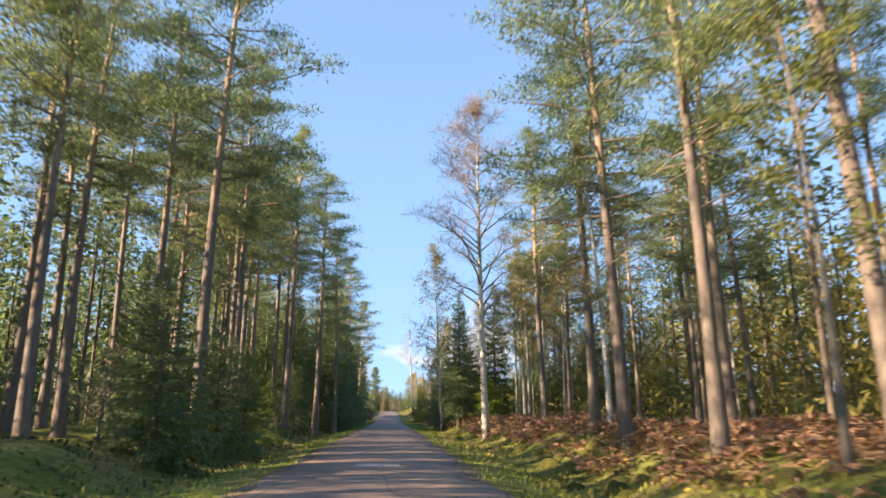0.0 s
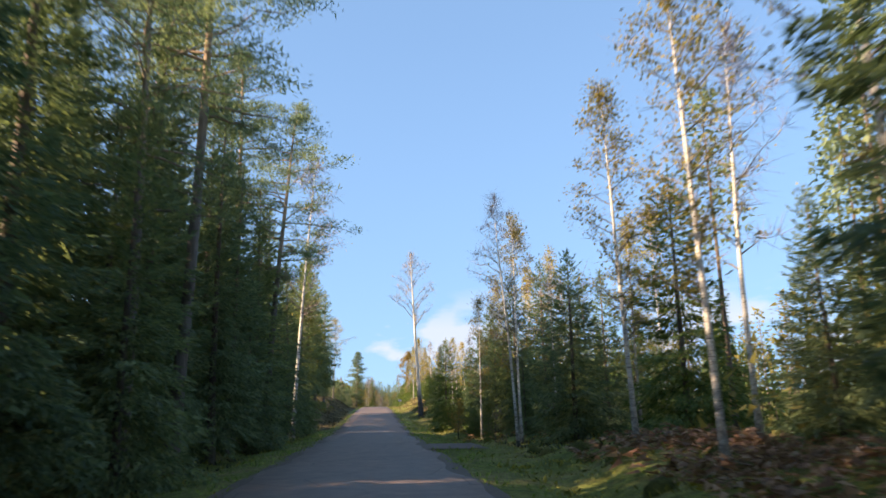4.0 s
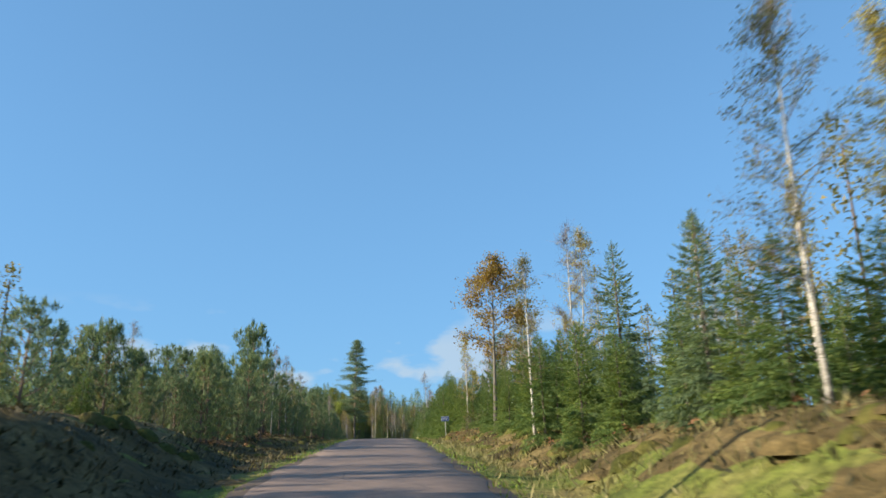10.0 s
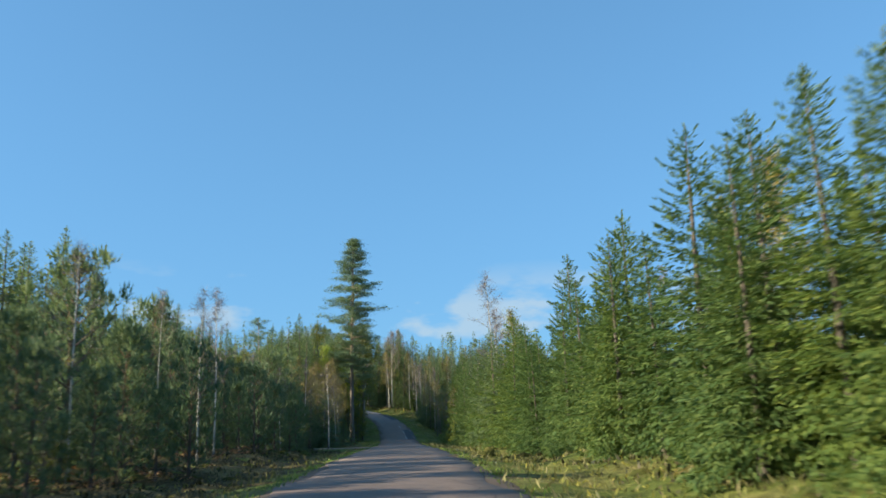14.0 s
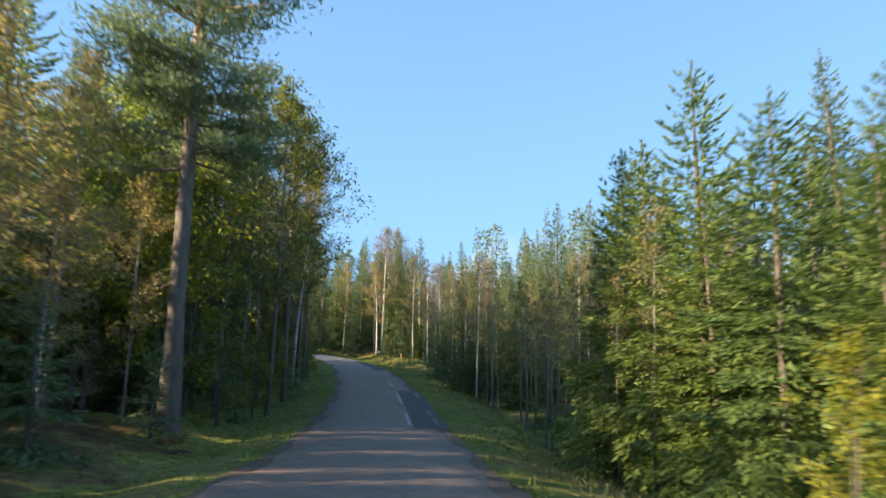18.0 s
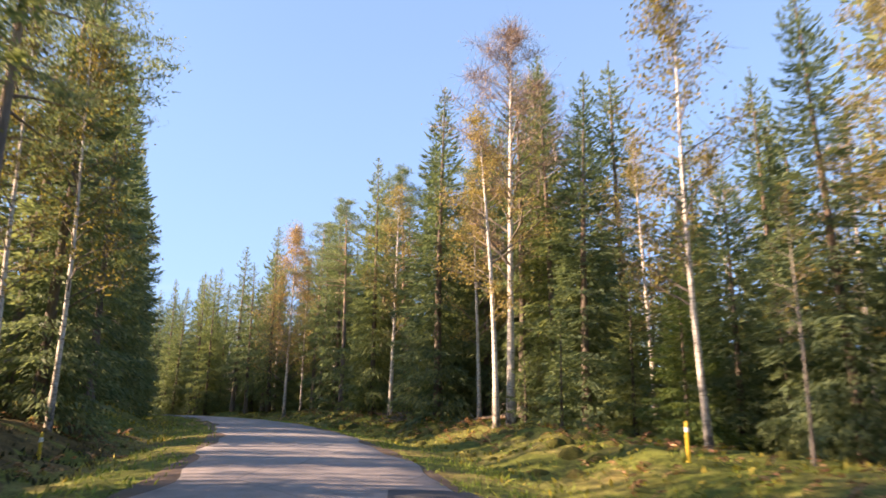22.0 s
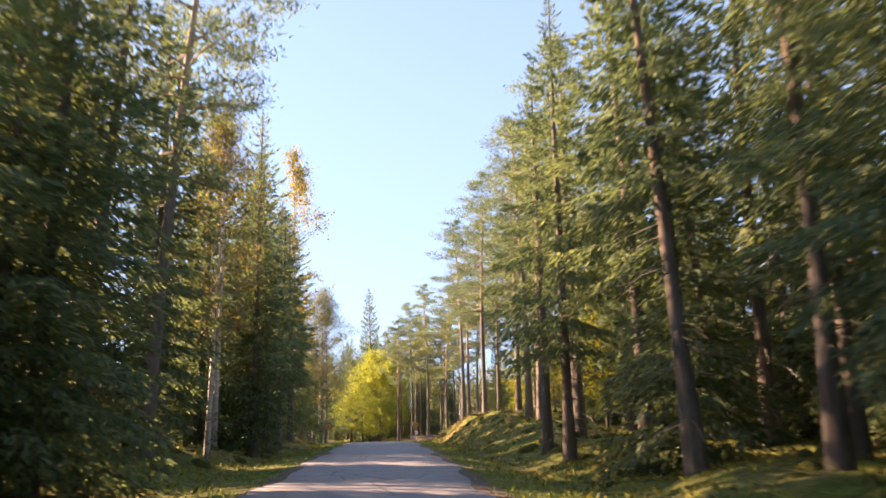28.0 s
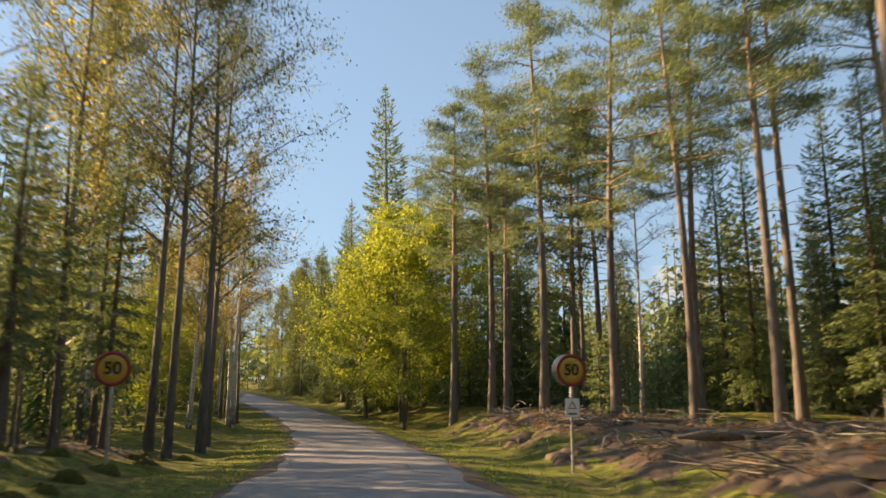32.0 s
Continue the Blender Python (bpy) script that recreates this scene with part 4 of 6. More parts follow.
def plant(kind, s, off, height, turn=None, lean=(0.0, 0.0), variant=None, label=""):
    """One tree on the ground at s along the road and off to its right."""
    h0, name, words, cat, group, variants = KINDS[kind]
    COUNT[0] += 1
    k = COUNT[0]
    x, y, z = (float(c) for c in spot(s, off))
    ob = new(name)
    ob.empty_display_size = 0.3
    sc = height / h0
    if turn is None:
        turn = (k * 137.5) % 360
    wide = sc * (0.92 + 0.16 * ((k * 0.618) % 1))
    ob.matrix_world = Matrix.Translation((x, y, z - 0.06)) @ Euler((radians(lean[0]), radians(lean[1]), 0)).to_matrix().to_4x4() @ Matrix.Rotation(radians(turn), 4, "Z") @ Matrix.Diagonal((wide, wide, sc, 1))
    tagged(ob, label or words, cat, group)
    for pname, me in variants[(k * 7 + 3) % len(variants) if variant is None else variant]:
        child = part(pname, me, ob)
        if pname in ("branchwork", "twig_mass", "deadwood"):
            tagged(child, kind="stuff")
    PLANTED.setdefault(int(s // 10), []).append((s, off))
    return ob


def free(s, off, gap):
    for b in (int(s // 10) - 1, int(s // 10), int(s // 10) + 1):
        for a, o in PLANTED.get(b, ()):
            if abs(a - s) < gap and abs(o - off) < gap:
                return False
    return True


# ---- single trees that stand out ----
plant("bigbirch", 42.5, 5.6, 20.5, 40, (0, -1))
plant("limebush", 57.5, 7.8, 3.2)
plant("greenspruce", 63.0, 9.0, 10.0, label="light green cone-shaped spruce behind the bracken")
plant("olivebirch", 66.6, 4.8, 16.7, 10, (0, -2), 0)
plant("spruce", 70.5, 6.6, 12.5)
plant("pine", 63.8, -4.3, 17.0, 0, (0, 0), 1)
plant("pine", 48.0, -6.2, 20.0, 60, (0, 1), 1)
plant("pine", 57.0, -5.2, 20.0, 160, (0, 1), 3)
plant("pine", 26.5, -6.2, 21.0, 200, (0, 0.5), 0)
plant("pine", 41.0, -8.0, 22.0, 120, (0, 0.5), 0)
plant("broadpine", 28.5, 8.0, 17.0, 30, (0, -1), 0)
plant("pine", 21.5, 7.0, 18.0, 75, (0, -2), 2)
plant("broadpine", 16.2, 7.4, 18.0, 140, (0, -1), 1)
plant("pine", 12.5, 9.0, 20.0, 10, (0, -3), 1)
plant("pine", 24.5, 11.5, 19.0, 250, (0, -1), 0)
plant("pine", 36.0, 15.0, 16.0, 90, (0, -2), 0)
plant("pine", 58.5, 10.4, 12.5, 90, (0, 0), 3)
plant("aspen", 54.6, 10.6, 12.0)
plant("fullspruce", 20.0, -5.6, 5.6, label="wide yellow-green spruce bush at the road edge")
plant("fullspruce", 24.0, -7.4, 6.0)
plant("fullspruce", 30.0, -6.6, 4.6)
plant("spruce", 95.5, -8.0, 13.0)
plant("pine", 92.5, -5.3, 21.0, 30, (0, 1.5), 1)
plant("spruce", 103.6, -6.6, 14.0)
plant("spruce", 105.0, -9.4, 15.0)
plant("spruce", 100.6, -5.3, 12.0)
plant("spruce", 107.0, -5.4, 13.0)
plant("greenspruce", 98.7, -6.4, 5.2, label="yellowish green young spruce with branches down to the grass")
plant("barebirch", 119.5, -4.9, 18.5, 0, (0, 2), 0)
plant("pine", 108.4, -7.0, 20.0, 120, (0, 1), 3)
plant("pine", 107.5, -4.9, 17.5, 40, (0, 2), 2)
plant("pine", 97.0, -8.5, 19.0, 200, (0, 2), 1)
plant("barebirch", 100.3, 5.8, 10.4, 0, (0, -4), 1)
plant("olivebirch", 105.9, 7.0, 11.0, 40, (0, 0), 0)
plant("olivebirch", 112.2, 6.0, 7.8, 0, (0, 0), 1)
plant("greenspruce", 96.2, 11.0, 10.2, label="tall light green spruce behind the mown verge")
plant("fullspruce", 99.9, 8.0, 7.6)
plant("fullspruce", 112.0, 8.0, 9.0)
plant("fullspruce", 116.0, 10.4, 10.5)
plant("fullspruce", 119.0, 7.6, 8.0)
plant("fullspruce", 108.5, 12.0, 8.5)
plant("goldbirch", 99.3, 10.4, 8.8, 0, (0, 0), 0)
plant("olivebirch", 108.5, 15.0, 12.0)
plant("greenspruce", 123.4, 5.1, 6.4, label="sunlit yellow-green spruce at the edge of the asphalt")
plant("fullspruce", 132.0, 5.3, 5.2)
plant("goldbirch", 124.0, 13.0, 13.0)
plant("spruce", 127.0, -5.3, 14.4)
plant("skirtspruce", 133.0, -5.4, 14.0)
plant("aspen", 137.5, -5.9, 13.0)
plant("goldwide", 141.0, -6.5, 12.5)
plant("barebirch", 149.5, -6.6, 11.0, 0, (0, 1), 0)
plant("skirtspruce", 152.5, -7.2, 12.0)
plant("skirtspruce", 157.0, -7.8, 11.5)
plant("skirtspruce", 149.0, -8.4, 12.5)
plant("skirtspruce", 146.6, -6.4, 9.5)
plant("skirtspruce", 143.2, -6.8, 11.0)
plant("snag", 147.6, 4.75, 17.0, 25, (0, -3.8))
plant("goldtall", 183.0, -6.0, 12.0, 0, (0, 1))
plant("olivebirch", 165.3, -6.8, 5.8, 0, (0, 1), 0)
plant("goldbirch", 175.8, -7.2, 4.9, 0, (0, 0), 1)
plant("olivebirch", 148.0, 6.8, 6.4, 0, (0, 0), 1)
plant("olivebirch", 185.8, 6.7, 6.7, 0, (0, -2), 2)
plant("goldbirch", 192.5, -14.0, 9.5)
plant("barebirch", 197.0, -14.5, 8.0)
plant("goldbirch", 178.8, 5.5, 7.6, 0, (0, 0), 0)
plant("goldbirch", 170.4, 6.1, 8.3, 50, (0, -3), 0)
plant("barebirch", 172.0, 7.6, 7.8, 50, (0, -2), 2)
plant("goldbirch", 160.9, 7.5, 6.2, 0, (0, -1), 2)
plant("barebirch", 159.3, 5.6, 4.8, 10, (0, -7), 0)
plant("fullspruce", 190.0, 6.8, 4.6)
plant("olivebirch", 205.1, 6.1, 7.6, 0, (0, -1.5), 1)
plant("barebirch", 206.5, 8.2, 8.8, 0, (0, -1), 0)
plant("goldbirch", 207.5, 9.0, 8.6, 0, (0, -1), 2)
plant("fullspruce", 199.5, 8.0, 6.2)
plant("oak", 217.3, 6.3, 9.8)
plant("goldbirch", 229.6, 10.4, 9.2, 0, (0, -2), 0)
plant("barebirch", 237.5, 9.8, 7.0, 0, (0, -11), 1)
plant("barebirch", 238.2, 10.4, 7.2, 0, (0, -7), 2)
plant("youngpine", 246.0, -12.0, 9.4, label="bushy blue-green pine with a broad open crown")
plant("barebirch", 256.0, 12.4, 9.6, 0, (0, 0), 0)
plant("goldbirch", 258.0, 13.2, 9.4, 0, (0, 0), 1)
plant("broadpine", 253.0, 12.5, 10.5, label="open light green pine above the young spruces")
plant("greenspruce", 262.6, 7.8, 7.4)
plant("greenspruce", 265.4, 8.0, 8.0)
plant("greenspruce", 268.6, 7.8, 8.6)
plant("greenspruce", 275.0, 7.9, 8.3)
plant("greenspruce", 284.0, 8.0, 9.0)
for sp, of, tall in ((339.9, 7.8, 9.2), (344.4, 8.2, 12.0), (346.8, 7.6, 10.4), (350.2, 8.0, 11.2)):
    plant("greenspruce", sp, of, tall)
plant("tallpine", 348.0, -5.8, 26.5, 0, (0, 0.5))
plant("pine", 345.0, -17.0, 16.0)
plant("barebirch", 313.5, 8.6, 15.0, 0, (0, -5), 0)
plant("barebirch", 319.0, 9.6, 13.0, 0, (0, -5), 2)
plant("goldbirch", 325.0, 11.5, 14.5)
plant("barebirch", 330.0, 12.0, 12.5, 0, (0, 0), 2)
plant("aspen", 356.5, -6.4, 13.5)
for sp, of, tall in ((338.0, -9.5, 9.0), (341.0, -8.0, 9.5), (343.5, -9.6, 10.0), (346.0, -8.4, 10.0), (336.0, -12.0, 9.0), (340.0, -12.4, 9.0), (333.0, -14.0, 9.0), (345.0, -12.0, 10.5), (330.0, -17.0, 8.5)):
    plant("rustbirch", sp, of, tall)
plant("maple", 354.0, -10.5, 12.5, label="deciduous tree with yellow-green autumn leaves and several stems")
for sp, of, tall in ((360.5, -4.9, 16.0), (366.0, -4.8, 16.0), (372.5, -4.7, 15.0), (378.5, -4.7, 13.0), (363.0, -6.6, 16.5)):
    plant("aspen", sp, of, tall)
plant("sunbush", 352.6, -6.6, 8.6, label="tall leafy sapling clump with several pale stems")
plant("sunbush", 334.9, 5.9, 2.8, label="yellow-green leafy bush before the spruces")
plant("olivebirch", 371.0, -4.9, 13.5, 0, (0, 3), 2)
plant("barebirch", 382.0, -5.4, 13.0, 0, (0, 3), 0)
plant("olivebirch", 386.5, -5.5, 12.0, 0, (0, 4), 0)
plant("barebirch", 385.5, 6.6, 9.0, 0, (0, 0), 1)
plant("barebirch", 377.0, 7.0, 10.0, 0, (0, 0), 0)
plant("sapling", 380.0, 6.6, 8.0)
plant("barebirch", 401.5, 7.4, 10.8, 0, (0, -2), 0)
plant("barebirch", 400.0, 8.0, 10.4, 0, (0, -2), 2)
plant("barebirch", 393.5, 7.2, 10.0, 0, (0, -5), 1)
plant("olivebirch", 417.5, 9.6, 13.0, 0, (0, -2), 2, label="leaning white birch with a rounded olive crown")
plant("youngspruce", 420.0, 10.6, 5.0)
plant("sapling", 414.5, 10.0, 6.0)
plant("spruce", 433.0, 12.0, 18.5, 0, (0, 0), 2)
plant("bigbirch", 429.5, 9.0, 18.0, 90)
plant("bigbirch", 435.0, 12.6, 18.5, 200)
plant("orangebirch", 461.8, 6.6, 16.0)
plant("olivebirch", 466.4, 9.6, 14.0, 0, (0, -1), 1)
plant("pine", 442.2, 12.4, 16.0, 0, (0, 0), 2)
plant("spruce", 441.0, 9.8, 16.5)
plant("spruce", 444.5, 11.2, 18.0)
plant("spruce", 449.0, 9.4, 17.0)
plant("spruce", 439.5, 13.0, 18.0)
plant("spruce", 454.0, 10.5, 17.0)
plant("pine", 426.0, -8.4, 17.0, 0, (0, 2), 2)
plant("olivebirch", 472.0, 9.0, 14.0)
plant("goldbirch", 554.5, -6.2, 20.8, 0, (0, 0), 0, label="tall white birch with a golden top among spruces")
plant("goldbirch", 604.8, -10.2, 24.0, 30, (0, 0), 0, label="tall pale birch with a golden top behind the aspens")
plant("spruce", 541.0, -8.6, 15.0)
plant("spruce", 545.5, -9.6, 15.5)
plant("spruce", 550.0, -8.4, 14.5)
plant("spruce", 548.0, -12.0, 16.0)
plant("fullspruce", 543.0, -12.0, 10.0)
for sp, of, tall in ((545.0, -8.2, 17.0), (549.0, -8.4, 16.5), (553.5, -8.8, 18.0), (557.5, -7.6, 17.0), (560.5, -9.2, 17.0), (564.0, -7.6, 19.0), (567.5, -9.6, 15.0)):
    plant("spruce", sp, of, tall, lean=(0, 0.5))
for sp, of, tall in ((508.5, -6.0, 16.0), (512.0, -7.2, 17.0), (516.0, -6.4, 17.0), (525.0, -7.0, 16.0), (534.0, -7.6, 16.5)):
    plant("spruce", sp, of, tall)
plant("pine", 523.0, -6.4, 19.0, 0, (0, 3), 2)
plant("spruce", 469.0, -4.7, 15.0)
plant("spruce", 476.5, -4.7, 15.5)
plant("spruce", 484.0, -4.8, 15.0)
plant("hallspruce", 524.2, 5.9, 16.0)
plant("hallspruce", 529.8, 6.4, 16.0)
plant("hallspruce", 532.5, 8.4, 17.0)
plant("hallspruce", 535.6, 11.6, 17.5)
plant("spruce", 541.5, 13.8, 16.5)
plant("spruce", 546.0, 15.0, 17.0)
plant("pine", 561.0, 8.2, 20.0, 0, (0, 0), 2)
plant("pine", 545.0, 8.6, 19.0)
plant("pine", 560.0, 13.0, 20.0)
plant("pine", 557.5, 14.0, 21.0)
plant("pine", 567.0, 13.6, 20.0)
plant("pine", 580.0, 8.8, 23.0, 0, (0, 0), 1)
plant("pine", 586.0, 10.4, 20.0, 0, (0, 0), 3)
plant("pine", 598.0, 15.0, 21.0, 0, (0, -1), 3)
plant("pine", 600.0, 12.8, 20.0, 0, (0, -1), 1)
plant("pine", 601.0, 18.0, 21.0, 0, (0, -1), 3)
plant("pine", 607.5, 9.4, 22.0, 0, (0, 0), 1)
for sp, of, tall in ((603.5, 11.2, 20.0), (605.0, 16.0, 21.0), (610.0, 12.0, 19.0), (596.5, 19.0, 20.0), (611.5, 8.0, 20.0), (616.0, 10.5, 19.0)):
    plant("pine", sp, of, tall)
plant("pine", 613.0, 6.3, 18.5, 0, (0, 0), 0)
plant("pine", 609.0, 8.0, 14.0, 0, (0, 0), 3)
plant("barebirch", 606.0, 13.6, 14.0)
plant("paleaspen", 599.3, -6.8, 19.0)
plant("paleaspen", 598.2, -6.0, 20.0)
plant("paleaspen", 600.4, -5.3, 20.0)
plant("paleaspen", 604.5, -5.6, 18.0)
plant("paleaspen", 597.0, -9.0, 18.0)
plant("goldwide", 612.0, -6.5, 16.0)
plant("goldwide", 618.0, -5.5, 14.0)
plant("paleaspen", 622.0, -5.0, 13.0)
plant("maple", 621.5, 5.2, 14.5, label="broad bright yellow-green maple at the road bend")
plant("maple", 624.5, 7.4, 14.5)
plant("maple", 617.0, 4.4, 8.5)
plant("maple", 626.5, 3.9, 13.5)
plant("maple", 632.0, 5.0, 13.0)
plant("spruce", 630.0, 6.0, 26.0)
plant("spruce", 640.0, 5.4, 19.0)
plant("goldwide", 634.0, -6.0, 16.0)
plant("aspen", 626.0, -6.0, 15.0)
plant("spruce", 424.0, -7.0, 15.0)
plant("fullspruce", 421.0, 13.0, 9.0)
plant("fullspruce", 426.0, 15.0, 10.0)
plant("fullspruce", 424.5, 11.5, 6.0)
plant("paleaspen", 592.0, -10.5, 19.0)
plant("paleaspen", 603.0, -10.0, 18.0)
plant("aspen", 611.0, 13.0, 17.0)



def stand(seed, side, s0, s1, rows, mix, gap=1.6):
    """A stretch of forest on one side: rows of (offset, spacing), mix of (kind, share, lowest, highest)."""
    rng = np.random.default_rng(seed)
    share = np.cumsum([m[1] for m in mix])
    for off, step in rows:
        s = s0 + rng.uniform(0, step)
        while s < s1:
            o = side * (off + rng.uniform(-0.3, 0.3) * step * 0.8)
            kind, _, lo, hi = mix[int(np.searchsorted(share, rng.uniform(0, share[-1])))]
            tall = rng.uniform(lo, hi)
            clear_road = not (side < 0 and abs(s - 316) < 5.5) and not (side > 0 and abs(s - 101) < 4.0 and off < 6.6)
            if clear_road and free(s, o, gap):
                plant(kind, s, o, tall, lean=(rng.uniform(-1.5, 1.5), rng.uniform(-2.0, 0.8)))
            s += step * rng.uniform(0.6, 1.4)


L, R = -1, 1
# tall spruces added to close the side road's end and block the sun
for k in range(11):
    plant("spruce", 302 + 2.4 * k, -28.5 - 1.6 * (k % 3), 14.5 + 1.3 * ((k * 2) % 3))
# left side
stand(1, L, 12, 68, [(9.8, 5.4), (13.0, 5.8)], [("pine", 6, 17, 22), ("hallspruce", 1.0, 12, 17)])
stand(2, L, 22, 74, [(5.8, 3.0), (8.0, 3.4)], [("fullspruce", 4, 3.2, 5.5), ("shrub", 0.8, 2, 3), ("youngspruce", 2, 2.5, 4)], 1.2)
stand(3, L, 66, 128, [(5.4, 3.0), (8.6, 3.8)], [("spruce", 6, 11, 16), ("fullspruce", 2.4, 7, 10), ("pine", 0.7, 16, 20), ("aspen", 0.6, 10, 13)])
stand(77, L, 70, 126, [(11.4, 4.0), (14.0, 4.2)], [("spruce", 4, 13, 17), ("fullspruce", 2, 8, 11)], 1.1)
stand(78, L, 90, 112, [(6.4, 2.2)], [("fullspruce", 4, 8, 11), ("spruce", 3, 12, 15)], 0.9)
stand(4, L, 128, 155, [(5.4, 3.0), (8.4, 3.2)], [("skirtspruce", 5, 10, 13), ("aspen", 1, 10, 12)])
stand(36, L, 140, 155, [(6.2, 2.8), (8.4, 2.8)], [("skirtspruce", 5, 8, 12)], 1.0)
stand(83, L, 124, 164, [(10.8, 2.4), (13.2, 2.6), (16, 3)], [("underwood", 4, 1.8, 3.4), ("shrub", 2, 1.6, 2.4), ("youngspruce", 1, 2, 3.4)], 0.9)
stand(5, L, 156, 205, [(10.5, 3.8), (13.5, 3.6), (17, 4)], [("youngpine", 6, 2.5, 4.5), ("goldbirch", 0.5, 5, 8), ("youngspruce", 1.5, 2, 4), ("barebirch", 0.6, 5, 8)])
stand(6, L, 205, 306, [(7.2, 2.7), (9.4, 2.5), (11.8, 2.8)], [("youngpine", 8, 2.6, 4.7), ("barebirch", 0.6, 5, 7), ("sapling", 0.8, 4, 6)], 1.1)
stand(72, L, 255, 306, [(11.2, 2.6), (13.6, 2.8)], [("shrub", 2, 1.6, 2.6), ("underwood", 1, 1.8, 3.2), ("youngpine", 3, 5.0, 6.8)], 0.8)
stand(81, L, 205, 255, [(11.2, 3.0), (13.6, 3.0)], [("shrub", 2, 1.6, 2.4), ("youngpine", 3, 3.2, 4.8)], 0.8)
stand(71, L, 205, 306, [(8.2, 2.6), (10.6, 2.6)], [("shrub", 3, 1.2, 2.2), ("leafbush", 0.6, 1.2, 2.0)], 0.7)
# spruce rows added behind the aspens to keep the low sun out
stand(70, L, 350, 394, [(12.5, 2.8), (15.5, 3.2)], [("spruce", 4, 13, 17), ("fullspruce", 1, 7, 10)], 1.1)
stand(54, L, 299, 311.5, [(8.2, 2.4), (10.6, 2.4), (13, 2.8)], [("youngpine", 3, 5, 7), ("fullspruce", 2, 5, 7.5), ("sapling", 1, 5, 7)], 1.0)
stand(7, L, 312, 336, [(9.5, 3.6), (12.5, 3.8)], [("shrub", 3, 2, 3), ("sapling", 3, 4, 6), ("barebirch", 1.5, 5, 8), ("fullspruce", 0.8, 3, 5)], 1.2)
stand(49, L, 337, 346, [(9, 2.8), (12, 2.8), (15.5, 3)], [("spruce", 3, 11, 15), ("barebirch", 2, 8, 11), ("olivebirch", 2, 8, 11)], 1.2)
stand(8, L, 352, 385, [(5.8, 3.2), (8.2, 3.2), (11.5, 4)], [("aspen", 5, 12, 16), ("olivebirch", 0.7, 12, 15), ("spruce", 1.6, 11, 15), ("barebirch", 0.4, 11, 13)], 1.3)
stand(9, L, 385, 425, [(6.8, 3.4), (10, 3.6)], [("spruce", 3, 11, 15), ("pine", 2, 14, 17), ("olivebirch", 1.4, 10, 13), ("aspen", 1.5, 9, 12)])
stand(35, L, 462, 502, [(5.0, 4.4)], [("spruce", 5, 14, 18)])
stand(10, L, 428, 502, [(7.4, 3.8), (10, 4.6)], [("spruce", 5, 14, 18), ("hallspruce", 3, 15, 18), ("pine", 0.6, 16, 19)])
stand(11, L, 500, 557, [(6.2, 3.2), (8.8, 4.4)], [("hallspruce", 4, 14, 18), ("spruce", 2, 12, 16), ("olivebirch", 1, 12, 15)])
stand(12, L, 569, 598, [(7.6, 2.1), (9.4, 2.1), (11.2, 2.2), (13, 2.4)], [("hallspruce", 6, 7, 10.5), ("sapling", 1, 7, 9), ("fullspruce", 0.6, 4, 6)], 0.9)
stand(13, L, 606, 700, [(6.2, 4.2), (10, 4.4)], [("aspen", 3, 10, 14), ("spruce", 1.5, 12, 16), ("maple", 0.6, 6, 8), ("goldwide", 1.2, 11, 15)])
stand(79, L, 352, 400, [(9.6, 2.8), (18.5, 3.0)], [("spruce", 4, 12, 16), ("fullspruce", 2, 7, 10)], 1.0)
stand(41, L, 328, 424, [(6.6, 4.6), (9.5, 4.2), (12.5, 5)], [("underwood", 5, 1.6, 3.6), ("shrub", 2, 1.6, 2.8)], 0.9)
stand(42, L, 430, 566, [(9.0, 5.5), (12, 6)], [("underwood", 5, 1.6, 3.6), ("shrub", 1, 1.6, 2.6)], 0.9)
stand(48, L, 351, 388, [(5.2, 2.6), (7.0, 2.6), (9.5, 3)], [("leafbush", 5, 2.4, 4.6), ("underwood", 1.5, 2, 3.6)], 0.9)
stand(52, L, 568, 596, [(8.5, 3.6), (12, 4)], [("paleaspen", 3, 11, 15), ("aspen", 0.6, 11, 14)], 1.2)
# rows added or thickened well behind the verge to block the low sun
stand(82, L, 300, 350, [(23.0, 2.6), (26.0, 2.6)], [("spruce", 4, 13, 16), ("fullspruce", 1, 9, 11)], 1.2)
stand(56, L, 298, 346, [(16.5, 2.6), (19.5, 2.6)], [("spruce", 4, 9.5, 12.5), ("aspen", 2, 8, 10.5), ("fullspruce", 2, 7, 9)], 1.2)
stand(58, L, 500, 534, [(11.4, 3.2)], [("spruce", 4, 12, 16), ("goldwide", 0.6, 12, 15)], 1.1)
stand(62, L, 534, 549, [(7.4, 3.0)], [("fullspruce", 4, 7, 10)], 0.9)
stand(67, L, 322, 350, [(7.0, 2.2), (9.0, 2.4)], [("rustbirch", 4, 5.5, 8.5), ("barebirch", 2, 7, 9), ("shrub", 2, 1.8, 2.8), ("fullspruce", 0.6, 4, 7)], 0.9)
# right side
stand(64, R, 54, 98, [(16, 3.4), (19.5, 3.4)], [("spruce", 3, 9, 14), ("fullspruce", 3, 6, 9)], 1.2)
stand(65, R, 0, 54, [(17, 3.6)], [("underwood", 2, 2.5, 4.5), ("goldwide", 2, 8, 11), ("aspen", 1, 8, 11)], 1.2)
stand(66, R, 374, 404, [(8.8, 2.6), (11, 3.0)], [("fullspruce", 3, 4, 8), ("underwood", 3, 2, 4)], 0.9)
stand(46, R, 196, 222, [(6.7, 2.3), (8.6, 2.4)], [("youngspruce", 6, 2.8, 4.4)], 0.8)
